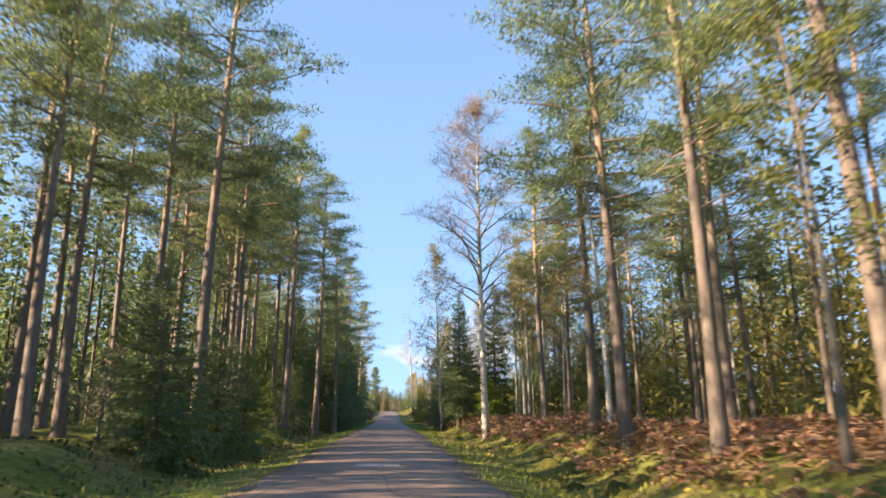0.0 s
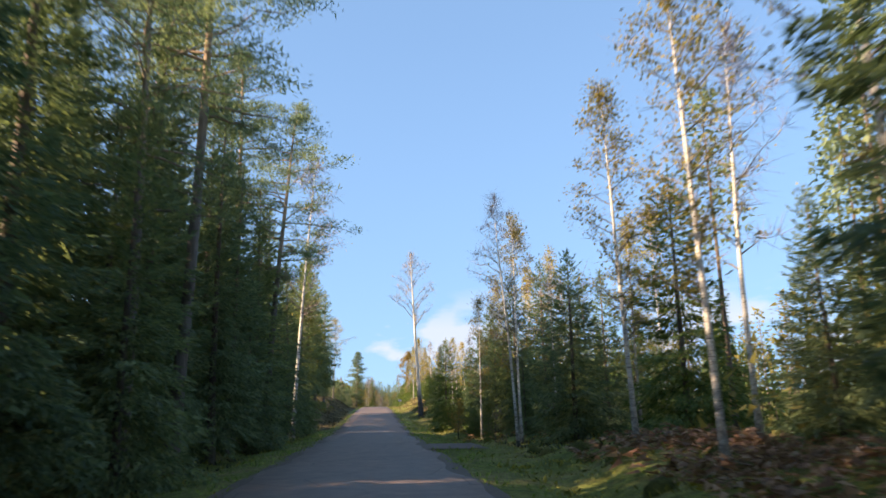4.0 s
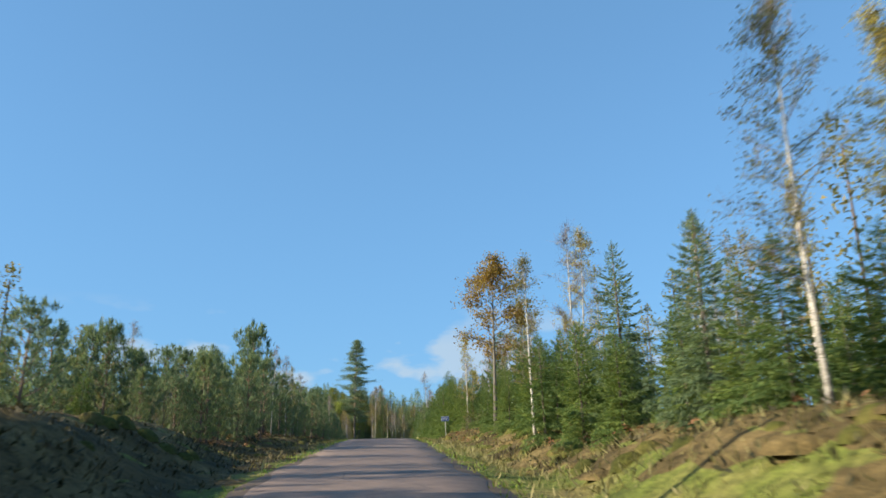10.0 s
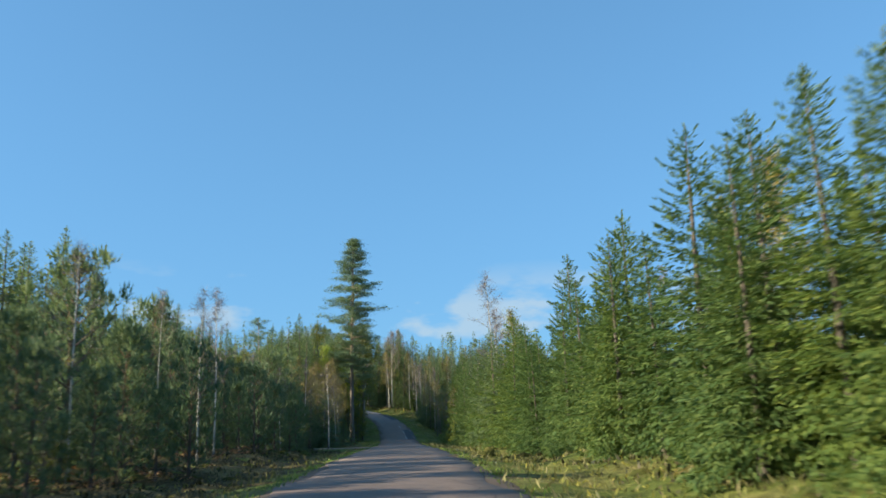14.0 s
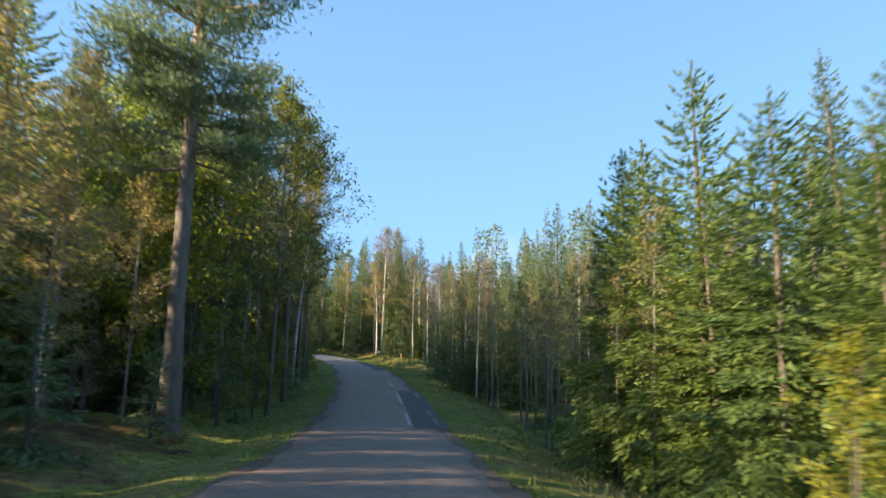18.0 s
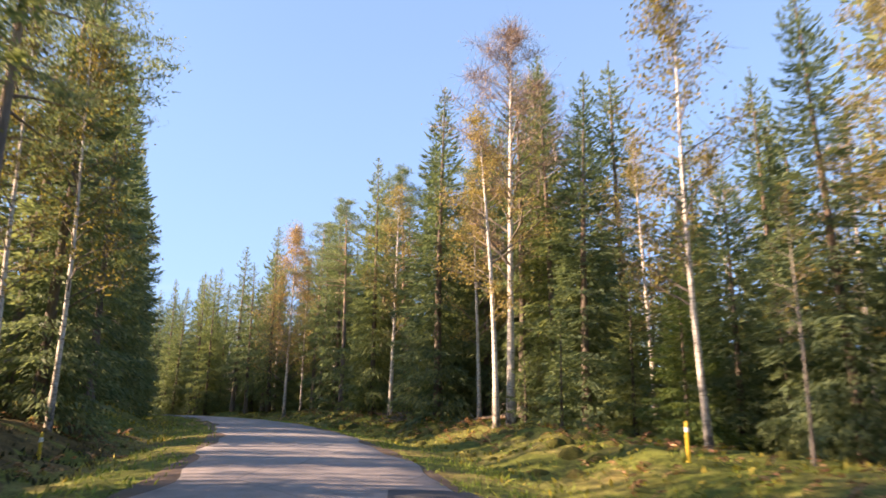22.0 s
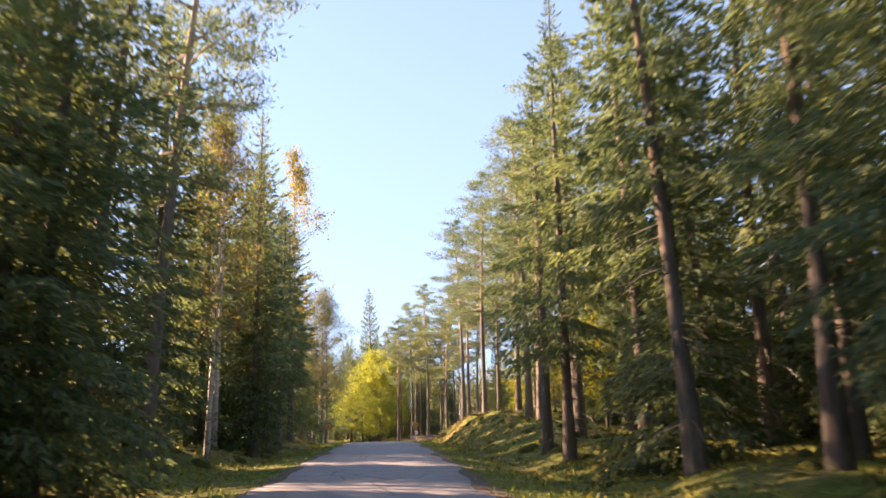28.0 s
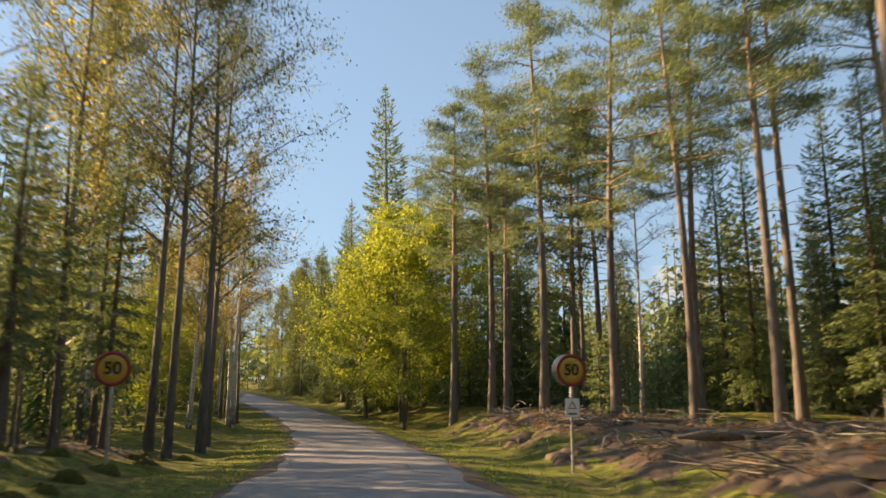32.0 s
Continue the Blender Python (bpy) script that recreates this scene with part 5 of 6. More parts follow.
stand(21, R, -6, 44, [(9, 10), (13, 5.5)], [("pine", 5, 14, 18), ("broadpine", 2, 13, 17), ("goldwide", 1.5, 9, 12), ("aspen", 0.8, 8, 11)])
stand(32, R, 46, 66, [(9.5, 4.0), (12.5, 3.6), (15.5, 4)], [("goldwide", 5, 11, 16), ("olivebirch", 1, 10, 13), ("pine", 0.8, 13, 16)])
stand(69, R, 98, 108, [(8.4, 2.6), (11, 2.8), (14, 3)], [("youngspruce", 3, 1.6, 3.4), ("fullspruce", 2, 3, 5.5), ("shrub", 1, 1.4, 2.2)], 1.0)
stand(22, R, 60, 91, [(6.4, 4.4), (9.4, 4)], [("spruce", 3, 9, 12), ("olivebirch", 2.4, 10, 13), ("barebirch", 1.2, 10, 13), ("fullspruce", 1, 5, 8)])
stand(23, R, 104, 127, [(7.4, 3.0)], [("fullspruce", 6, 4.5, 7.0)])
stand(60, R, 102, 130, [(9.8, 3.0), (12.8, 3.4)], [("fullspruce", 4, 6, 9), ("barebirch", 1.0, 8, 11), ("olivebirch", 1.2, 8, 11), ("goldbirch", 0.8, 8, 11)])
stand(61, R, 106, 146, [(5.6, 2.6)], [("youngspruce", 4, 1.0, 2.4), ("shrub", 1, 1.2, 2), ("leafbush", 1.5, 1.2, 2.2)], 0.9)
stand(33, R, 127, 146, [(6.4, 2.8), (9, 2.6), (12, 3)], [("fullspruce", 2, 3.2, 4.6), ("youngspruce", 6, 2.4, 4), ("barebirch", 0.4, 6, 8)], 1.0)
stand(59, R, 222, 241, [(8.8, 2.4), (11, 2.4), (13.4, 3)], [("youngspruce", 5, 4.2, 6.4), ("barebirch", 1.2, 6, 8), ("sapling", 1, 5, 7)], 0.9)
stand(68, R, 222, 241, [(7.0, 2.6)], [("shrub", 2, 1.4, 2.4), ("youngspruce", 2, 1.4, 2.6), ("leafbush", 1, 1.4, 2.4)], 0.9)
stand(24, R, 146, 223, [(6.8, 2.1), (8.8, 2.1), (11.5, 2.6)], [("youngspruce", 8, 2.4, 4.0), ("goldbirch", 0.6, 6, 8.5), ("barebirch", 0.6, 6, 8), ("sapling", 0.6, 4, 6)], 0.9)
stand(25, R, 239, 256, [(7.6, 2.3), (9.6, 2.5), (12.8, 3.4)], [("youngspruce", 8, 4, 6), ("barebirch", 0.6, 7, 9), ("goldbirch", 0.5, 7, 9)], 1.0)
stand(53, R, 256, 300, [(7.4, 2.2), (9.6, 2.4)], [("greenspruce", 8, 5.0, 7.4)], 1.0)
stand(55, R, 256, 300, [(12.4, 3.4)], [("barebirch", 1, 8, 10), ("goldbirch", 1, 8, 10), ("greenspruce", 2, 7, 9)], 1.0)
stand(34, R, 300, 345, [(7.6, 2.8), (10, 3.0), (13, 3.6)], [("greenspruce", 6, 6.5, 9.5), ("fullspruce", 1.5, 6.5, 9)], 1.1)
stand(26, R, 343, 394, [(7.0, 2.3), (9, 2.3), (11.5, 2.6)], [("sapling", 7, 5.5, 8.5), ("barebirch", 0.8, 8, 10), ("fullspruce", 1.0, 5, 7.5), ("olivebirch", 0.6, 7, 9)], 0.9)
stand(27, R, 406, 427, [(13.4, 2.2), (16.0, 2.4), (18.6, 2.6)], [("spruce", 4, 11, 14), ("olivebirch", 1, 9, 12), ("goldwide", 1, 9, 12), ("fullspruce", 3, 6, 9)], 1.0)
stand(31, R, 425, 472, [(8.4, 3.2), (11, 3.4)], [("spruce", 3.4, 14, 18), ("hallspruce", 1.5, 14, 17), ("goldwide", 0.8, 11, 15), ("olivebirch", 0.6, 11, 14), ("pine", 1.2, 15, 18)])
stand(28, R, 472, 526, [(6.8, 3.4), (10, 3.6)], [("hallspruce", 7, 15, 18), ("spruce", 1.2, 14, 17)])
stand(50, R, 528, 574, [(12, 4.4), (16, 4.4)], [("sunbush", 4, 3, 6), ("fullspruce", 1.6, 5, 9), ("hallspruce", 1.2, 13, 17)], 1.0)
stand(57, R, 425, 488, [(11.6, 3.0), (15.0, 3.0)], [("spruce", 4, 13, 18), ("fullspruce", 1.5, 6, 10), ("goldwide", 0.4, 11, 15)], 1.1)
stand(29, R, 526, 574, [(10, 7.0), (14, 5.5)], [("pine", 5, 17, 21), ("spruce", 0.8, 8, 12)])
stand(73, R, 611, 640, [(10, 7.0), (14, 5.5)], [("pine", 5, 17, 21), ("spruce", 0.8, 8, 12)])
stand(74, R, 578, 612, [(20.5, 2.6), (23.5, 2.8)], [("spruce", 5, 12, 17), ("fullspruce", 2, 6, 10), ("barebirch", 0.6, 10, 13)], 1.1)
stand(30, R, 636, 690, [(6.0, 3.4), (8.6, 3.8)], [("fullspruce", 3, 4, 7), ("maple", 1, 5, 8), ("spruce", 2, 14, 19), ("aspen", 2, 13, 17)])
stand(47, R, 636, 700, [(11, 4), (15, 5)], [("spruce", 3, 16, 20), ("goldwide", 1, 13, 16)])

stand(80, R, 345, 402, [(14.5, 2.8), (17.5, 3.0)], [("spruce", 5, 11, 15), ("fullspruce", 1.5, 7, 10)], 1.1)
stand(43, R, 345, 396, [(8.0, 4.6), (11, 4.6)], [("underwood", 5, 2, 4.2), ("shrub", 2, 1.6, 2.8)], 0.8)
stand(76, R, 500, 546, [(13.2, 2.8), (16.2, 3.0)], [("spruce", 4, 12, 16), ("fullspruce", 2, 6, 10), ("sunbush", 1, 4, 6)], 1.0)
stand(44, R, 424, 526, [(9.4, 4.8), (12.4, 5)], [("underwood", 5, 1.6, 4), ("shrub", 1.4, 1.6, 2.8)], 0.9)
stand(45, R, 560, 578, [(13, 5.5), (17, 6)], [("underwood", 4, 2, 5), ("fullspruce", 2, 5, 9)], 0.9)
stand(75, R, 606, 640, [(13, 5.5), (17, 6)], [("underwood", 4, 2, 5), ("fullspruce", 2, 5, 9)], 0.9)


# ---- deeper forest, joined ----
def deep(seed, side, s0, s1, o0, o1, step, kinds, under, umat, label):
    """Trees far inside the stand, simple but real, joined into one object."""
    rng = np.random.default_rng(seed)
    geos = {}
    for o in np.arange(o0, o1, step):
        wide = step * (1 + max(0, (o - 26) * 0.022))
        for s in np.arange(s0, s1, wide):
            kind, mat, lo, hi = kinds[rng.integers(0, len(kinds))]
            p = spot(s + rng.uniform(-0.5, 0.5) * wide, side * (o + rng.uniform(-0.5, 0.5) * step))
            h = rng.uniform(lo, hi)
            tg, cg = geos.setdefault("t", (Geo(), M_BARK_SPRUCE))[0], geos.setdefault(kind, (Geo(), mat))[0]
            tg.tube([p - (0, 0, 0.2), p + (0, 0, h * 0.9)], [h * 0.009, 0.03], 4)
            near = o < 24
            n = 460 if near else 110
            big = 0.5 if near else 1.0
            if kind in ("spruce", "youngspruce"):
                t = rng.uniform(0.08 if kind == "youngspruce" else 0.16, 1, n) ** 0.9
                az = rng.uniform(0, 6.28, n)
                r = h * 0.15 * (1.04 - t)
                e = np.stack([np.cos(az), np.sin(az), -0.3 - 0.25 * (1 - t)], -1)
                out = rng.uniform(0.1, 0.75, n) if near else 0.15 + 0 * t
                base = p + np.stack([0 * t, 0 * t, t * h], -1) + e * (r * out)[:, None]
                cg.tris(sprays(rng, base, unit(e + rng.normal(size=(n, 3)) * 0.35), (r * (1.05 - out)) * rng.uniform(0.7, 1.2, n) + 0.2, (0.16 + r * 0.32) * big, 0.08))
            else:
                low = 0.5 if kind == "pine" else 0.28
                t = rng.uniform(low, 1, n)
                az = rng.uniform(0, 6.28, n)
                r = h * 0.17 * np.sqrt(np.clip(1.05 - t, 0, 1)) * rng.uniform(0.2, 1.1, n)
                base = p + np.stack([np.cos(az) * r, np.sin(az) * r, t * h], -1)
                cg.tris(sprays(rng, base, unit(rng.normal(size=(n, 3)) * (1, 1, 0.5)), h * 0.055 * big * rng.uniform(0.6, 1.3, n), h * 0.03 * big))
            for _ in range((3 if near else 2) if under else 0):
                m = 90 if near else 46
                q = p + rng.normal(size=3) * (1.6, 1.6, 0)
                hh = rng.uniform(0.6, 1.3) * under
                base = q + rng.normal(size=(m, 3)) * (0.7, 0.7, 0) + np.stack([0 * np.zeros(m), np.zeros(m), rng.uniform(0.05, 1, m) * hh], -1)
                ug = geos.setdefault("u", (Geo(), umat))[0]
                ug.tris(sprays(rng, base, unit(rng.normal(size=(m, 3)) + (0, 0, 0.3)), rng.uniform(0.5, 1.1, m) * big, 0.34 * big))
    # the innermost rows close the view with packed twigs and needles
    if under:
        for o in np.linspace(o1 - 14, o1, 4):
            m = int((s1 - s0) * 13)
            base = spot(rng.uniform(s0, s1, m), side * (o + rng.uniform(-3, 3, m)))
            base[:, 2] += rng.uniform(0, 1, m) ** 1.1 * under * 3.2
            geos["u"][0].tris(sprays(rng, base, unit(rng.normal(size=(m, 3)) + (0, 0, 0.2)), rng.uniform(0.9, 1.8, m), rng.uniform(0.6, 1.1, m)))
    root = tagged(new("distant_forest"), label, "forest", kind="stuff")
    for kind, (gg, mat) in geos.items():
        tagged(part("trunks" if kind == "t" else "crowns", gg.mesh("distant_forest", mat), root), kind="stuff")


deep(401, L, -14, 62, 15, 66, 4.4, [("pine", M_PINE, 14, 18), ("spruce", M_SPRUCE, 12, 16), ("pine", M_PINE, 14, 18)], 3.6, M_SPRUCE, "deep stand of pines and spruces behind the road")
deep(414, L, 62, 126, 15, 66, 4.0, [("spruce", M_SPRUCE, 14, 18), ("spruce", M_SPRUCE, 12, 17), ("pine", M_PINE, 15, 20)], 3.6, M_SPRUCE, "dark deep spruce stand behind the road")
deep(402, L, 118, 298, 15, 60, 3.8, [("pine", M_PINE_Y, 3, 6), ("youngspruce", M_SPRUCE_Y, 3, 6), ("leaf", M_OLIVE, 4, 7)], 0, M_HEATH, "young plantation behind the clearing")
# heights raised so that its shadow reaches the verge and road
deep(408, L, 294, 354, 28, 60, 3.4, [("spruce", M_SPRUCE, 14, 18), ("spruce", M_SPRUCE, 14, 18), ("leaf", M_OLIVE, 11, 14)], 3.0, M_SPRUCE, "mixed forest beyond the side road")
deep(403, L, 354, 500, 16, 62, 4.4, [("spruce", M_SPRUCE, 11, 16), ("spruce", M_SPRUCE, 12, 17), ("leaf", M_OLIVE, 10, 13)], 3.6, M_SPRUCE, "deep mixed forest behind the road")
deep(409, L, 500, 545, 13.5, 62, 4.4, [("spruce", M_SPRUCE, 8, 12), ("leaf", M_OLIVE, 8, 11)], 3.6, M_SPRUCE, "lower mixed forest behind the spruces")
deep(411, L, 545, 606, 13.5, 62, 4.6, [("youngspruce", M_SPRUCE_Y, 4, 7), ("leaf", M_PALE, 5, 7)], 2.2, M_SPRUCE_Y, "young mixed growth in a sunny clearing")
deep(410, L, 606, 700, 13.5, 62, 4.4, [("spruce", M_SPRUCE, 11, 16), ("leaf", M_OLIVE, 10, 13)], 3.6, M_SPRUCE, "deep mixed forest at the bend")
deep(404, R, -6, 100, 15, 46, 4.4, [("pine", M_PINE, 12, 16), ("pine", M_PINE, 12, 16), ("leaf", M_OLIVE, 8, 12), ("leaf2", M_RUSTGOLD, 8, 12)], 4.0, M_OLIVE, "deep pine stand behind the bracken")
deep(405, R, 104, 343, 15, 55, 3.8, [("youngspruce", M_SPRUCE_Y, 4, 7), ("youngspruce", M_SPRUCE_Y, 4, 7), ("leaf", M_OLIVE, 6, 9)], 0, M_SPRUCE_Y, "young spruce plantation behind the verge")
deep(407, R, 343, 394, 15.5, 62, 4.0, [("spruce", M_SPRUCE, 6, 9), ("leaf", M_OLIVE, 6, 9), ("leaf", M_OLIVE, 7, 10)], 3.6, M_SPRUCE, "thicket of saplings and spruces in the hollow")
deep(406, R, 394, 576, 18, 66, 4.2, [("spruce", M_SPRUCE, 13, 17), ("spruce", M_SPRUCE, 11, 16), ("leaf", M_OLIVE, 11, 14), ("pine", M_PINE, 14, 18)], 3.6, M_SPRUCE, "deep mixed forest behind the road")
deep(412, R, 576, 614, 23, 66, 4.0, [("spruce", M_SPRUCE, 9, 14), ("spruce", M_SPRUCE, 9, 14), ("leaf", M_OLIVE, 9, 12)], 3.6, M_SPRUCE, "dark spruces behind the open pines")
deep(413, R, 614, 700, 14, 66, 4.4, [("spruce", M_SPRUCE, 12, 15), ("spruce", M_SPRUCE, 9, 14), ("leaf", M_OLIVE, 10, 13), ("pine", M_PINE, 13, 17)], 3.6, M_SPRUCE, "deep mixed forest at the bend")


def far_ridge():
    """The wooded ridge that closes the view down the road."""
    rng = np.random.default_rng(77)
    tg, cg, lg = Geo(), Geo(), Geo()
    for k in range(700):
        s, o = rng.uniform(690, 760), rng.uniform(-150, 150)
        p = spot(s, o)
        h = rng.uniform(9, 15)
        n = 40
        t = rng.uniform(0.15, 1, n)
        az = rng.uniform(0, 6.28, n)
        r = h * 0.15 * (1.05 - t)
        e = np.stack([np.cos(az), np.sin(az), -0.3 + 0 * t], -1)
        tg.tube([p, p + (0, 0, h)], [0.14, 0.02], 3)
        (cg if k % 4 else lg).quads(leaves(rng, p + np.stack([0 * t, 0 * t, t * h], -1), unit(e), r + 0.4, 0.3 + r * 0.5))
    root = tagged(new("distant_forest"), "wooded ridge of spruces where the road ends from sight", "forest", kind="stuff")
    for nm, gg, mat in (("trunks", tg, M_BARK_SPRUCE), ("crowns", cg, M_SPRUCE), ("crowns", lg, M_OLIVE)):
        tagged(part(nm, gg.mesh("ridge", mat), root), kind="stuff")


far_ridge()


# ---- low growth ----
def growth(seed, name, mat, label, cat, areas, per_m2, size, upright=1.0, thin=0.3):
    """Blades, fronds or sprigs over areas (side, s0, s1, o0, o1)."""
    rng = np.random.default_rng(seed)
    gg = Geo()
    for side, s0, s1, o0, o1 in areas:
        n = int((s1 - s0) * (o1 - o0) * per_m2)
        s, o = rng.uniform(s0, s1, n), rng.uniform(o0, o1, n)
        clump = np.sin(s * 1.9 + 3 * np.sin(o * 1.3)) * np.sin(o * 2.3 + 2 * np.sin(s * 0.8)) + 0.35 * rng.normal(size=n)
        keep = clump > -0.25
        keep &= ~((side < 0) & (abs(s - 316) < 3.4)) & ~((side > 0) & (abs(s - 101) < 2.2) & (o < 4.2))
        s, o, clump = s[keep], o[keep], clump[keep]
        k = len(s)
        p = spot(s, side * o)
        p[:, 2] -= 0.03
        way = unit(rng.normal(size=(k, 3)) * (0.8, 0.8, 0.25) + (0, 0, upright))
        way[:, 2] = abs(way[:, 2])
        ln = size * rng.uniform(0.5, 1.3, k) * (0.75 + 0.35 * np.clip(clump, 0, 1))
        gg.quads(leaves(rng, p, way, ln, ln * thin))
    return tagged(new(name, gg.mesh(name, mat)), label, cat, kind="stuff")


def fern_fronds(seed, name, mat, label, areas, per_m2, size):
    """Arching fronds, each a midrib with pairs of narrow leaflets."""
    rng = np.random.default_rng(seed)
    gg = Geo()
    for side, s0, s1, o0, o1 in areas:
        n = int((s1 - s0) * (o1 - o0) * per_m2)
        s, o = rng.uniform(s0, s1, n), rng.uniform(o0, o1, n)
        keep = np.sin(s * 0.9 + 2 * np.sin(o * 1.1)) * np.sin(o * 1.3 + s * 0.5) + 0.5 * rng.normal(size=n) > -0.35
        keep &= ~((side > 0) & (abs(s - 101) < 2.6))
        s, o = s[keep], o[keep]
        k = len(s)
        p = spot(s, side * o)
        az = rng.uniform(0, 6.28, k)
        out = np.stack([np.cos(az), np.sin(az), 0 * az], -1)
        across = np.stack([-np.sin(az), np.cos(az), 0 * az], -1)
        ln = (size * rng.uniform(0.55, 1.3, k))[:, None]
        for u in np.linspace(0.15, 0.95, 7):
            rib = p + out * ln * (u * 0.8) + np.array([0, 0, 1.0]) * ln * (1.15 * u - 0.75 * u * u)
            for sg in (-1.0, 1.0):
                way = unit(across * sg + out * 0.5 + rng.normal(size=(k, 3)) * 0.25 - np.array([0, 0, 0.25]))
                gg.tris(sprays(rng, rib, way, ln[:, 0] * 0.42 * (1.1 - u), ln[:, 0] * 0.13))
    return tagged(new(name, gg.mesh(name, mat)), label, "fern", kind="stuff")


growth(501, "verge_grass", M_GRASS, "short green grass along both road edges", "grass", [(L, -5, 130, 2.2, 4.2), (L, 130, 200, 2.2, 2.7), (L, 200, 345, 2.2, 3.0), (L, 345, 625, 2.2, 4.2), (R, -5, 140, 2.2, 4.2), (R, 140, 345, 2.2, 3.0), (R, 345, 625, 2.2, 4.2), (R, 404, 421, 3.2, 9)], 44, 0.16, 0.9, 0.15)
growth(502, "straw_grass", M_STRAW, "pale yellow straw grass on the sunlit verge", "grass", [(R, 0, 45, 2.6, 5), (R, 145, 340, 2.3, 6.8), (L, 195, 305, 2.8, 6.0), (R, 395, 412, 3, 8), (R, 520, 575, 3.2, 6.5)], 10, 0.26, 1.1, 0.16)
growth(503, "heather", M_HEATH, "dark brown-green heather and bilberry on the bank", "heather", [(R, 146, 246, 4.4, 9.5), (L, 130, 215, 3.8, 13), (R, 150, 235, 5, 10), (L, 215, 310, 5, 9), (L, 375, 425, 4.4, 8.5), (L, -5, 130, 4.2, 9), (R, 235, 300, 5, 8), (R, 92, 130, 5.5, 14)], 22, 0.2, 0.9, 0.32)
growth(514, "mixed_undergrowth", M_MOSS, "patchy moss, bilberry and low herbs on the verge", "undergrowth", [(R, 0, 150, 3.6, 8), (L, 0, 130, 3.6, 6.0), (L, 215, 310, 3.4, 7), (R, 230, 345, 3.6, 6.5), (L, 330, 425, 3.6, 6.5), (R, 345, 412, 3.6, 7.5), (R, 425, 580, 3.6, 8), (L, 425, 574, 3.6, 7)], 20, 0.2, 0.8, 0.2)
growth(513, "heather_tussocks", M_HEATH, "deep dark heather on the shaded bank of the clearing", "heather", [(L, 132, 212, 3.0, 12), (L, 214, 312, 4.4, 8)], 44, 0.24, 0.9, 0.2)
growth(512, "grass_tussocks", M_STRAW, "long yellowed grass tussocks on the bank", "grass", [(R, 146, 245, 3.2, 9.0), (R, 296, 345, 3.4, 7), (R, 540, 574, 4.2, 9)], 26, 0.3, 1.0, 0.1)
fern_fronds(504, "bracken", M_BRACKEN, "withered red-brown bracken under the pines", [(R, 5, 92, 5.6, 14)], 9, 0.8)
growth(505, "moss_and_bilberry", M_MOSS, "bright green moss and bilberry sprigs on the mound", "moss", [(R, 412, 578, 3.6, 12), (L, 425, 572, 3.8, 8), (R, -20, 92, 3.4, 6.5)], 22, 0.17, 0.7, 0.42)
fern_fronds(506, "withered_ferns", M_BRACKEN, "brown withered ferns and leaf litter on the bank", [(R, 156, 205, 6.0, 10.5), (R, 222, 242, 5.2, 9), (R, 104, 128, 5, 9), (R, 405, 460, 5.5, 9), (L, 378, 428, 4.8, 9), (R, 560, 608, 6, 12), (L, 208, 308, 6.5, 12)], 3.0, 0.42)
growth(507, "leaf_litter", M_OAK, "fallen brown leaves along the edge of the asphalt", "leaf litter", [(R, -10, 120, 2.1, 2.7), (R, 385, 600, 2.1, 2.6), (L, -10, 120, 2.1, 2.6), (R, 579, 610, 5, 13), (L, 572, 600, 5, 13), (L, 208, 308, 6, 13)], 9, 0.1, 0.15, 0.8)


def hummocks(seed, label, areas, per_m2, low, high, mat=None, cat="moss", name="moss_hummocks", flat=1.0):
    """Low mossy cushions and hummocks that break up the forest floor."""
    rng = np.random.default_rng(seed)
    gg = Geo()
    k = 9
    th = np.linspace(0, 2 * np.pi, k, endpoint=False)
    i = np.arange(k)
    j = (i + 1) % k
    for side, s0, s1, o0, o1 in areas:
        for _ in range(int((s1 - s0) * (o1 - o0) * per_m2)):
            s, o, r = rng.uniform(s0, s1), rng.uniform(o0, o1), rng.uniform(low, high)
            if abs(s - 101) < 3.5 or abs(s - 316) < 5:
                continue
            c = spot(s, side * o) - (0, 0, 0.04 + 0.35 * r * flat)
            ph = rng.uniform(0, 6.28, 3)
            wob = 1 + 0.25 * np.sin(th + ph[0]) + 0.15 * np.sin(2 * th + ph[1]) + 0.1 * np.sin(3 * th + ph[2])
            tall = flat * r * rng.uniform(0.7, 1.05)
            rings = [c + np.stack([np.cos(th) * wob * r * q, np.sin(th) * wob * r * q, np.full(k, tall * z) + 0.04 * r * rng.normal(size=k) * (z > 0)], -1) for q, z in ((1.0, 0.0), (0.86, 0.5), (0.55, 0.86), (0.12, 1.0))]
            gg.add(np.concatenate(rings), np.concatenate([np.stack([a * k + i, a * k + j, (a + 1) * k + j, (a + 1) * k + i], -1) for a in range(3)]))
    return tagged(new(name, gg.mesh(name, mat or M_CUSHION, True)), label, cat, kind="stuff")


hummocks(521, "rounded green moss hummocks on the forest floor", [(R, 415, 578, 4.6, 12), (L, 425, 598, 4.8, 9), (R, 0, 96, 4.4, 9)], 0.5, 0.12, 0.38)
hummocks(522, "dark heathery tussocks on the bank", [(L, 135, 215, 4.8, 12), (R, 148, 245, 4.6, 8.5), (L, 215, 310, 4.6, 8), (R, 245, 345, 4.4, 7)], 0.45, 0.14, 0.42)
hummocks(524, "tan heathery mounds along the sunlit verge", [(R, 148, 245, 4.4, 8.5)], 0.26, 0.2, 0.55, M_HEATHLAND, "heath", "heath_mounds", 0.5)
hummocks(523, "brown clods of turned earth and litter by the clearing", [(R, 580, 610, 5.2, 14)], 1.1, 0.12, 0.42, M_DIRT, "earth", "earth_clods", 0.7)
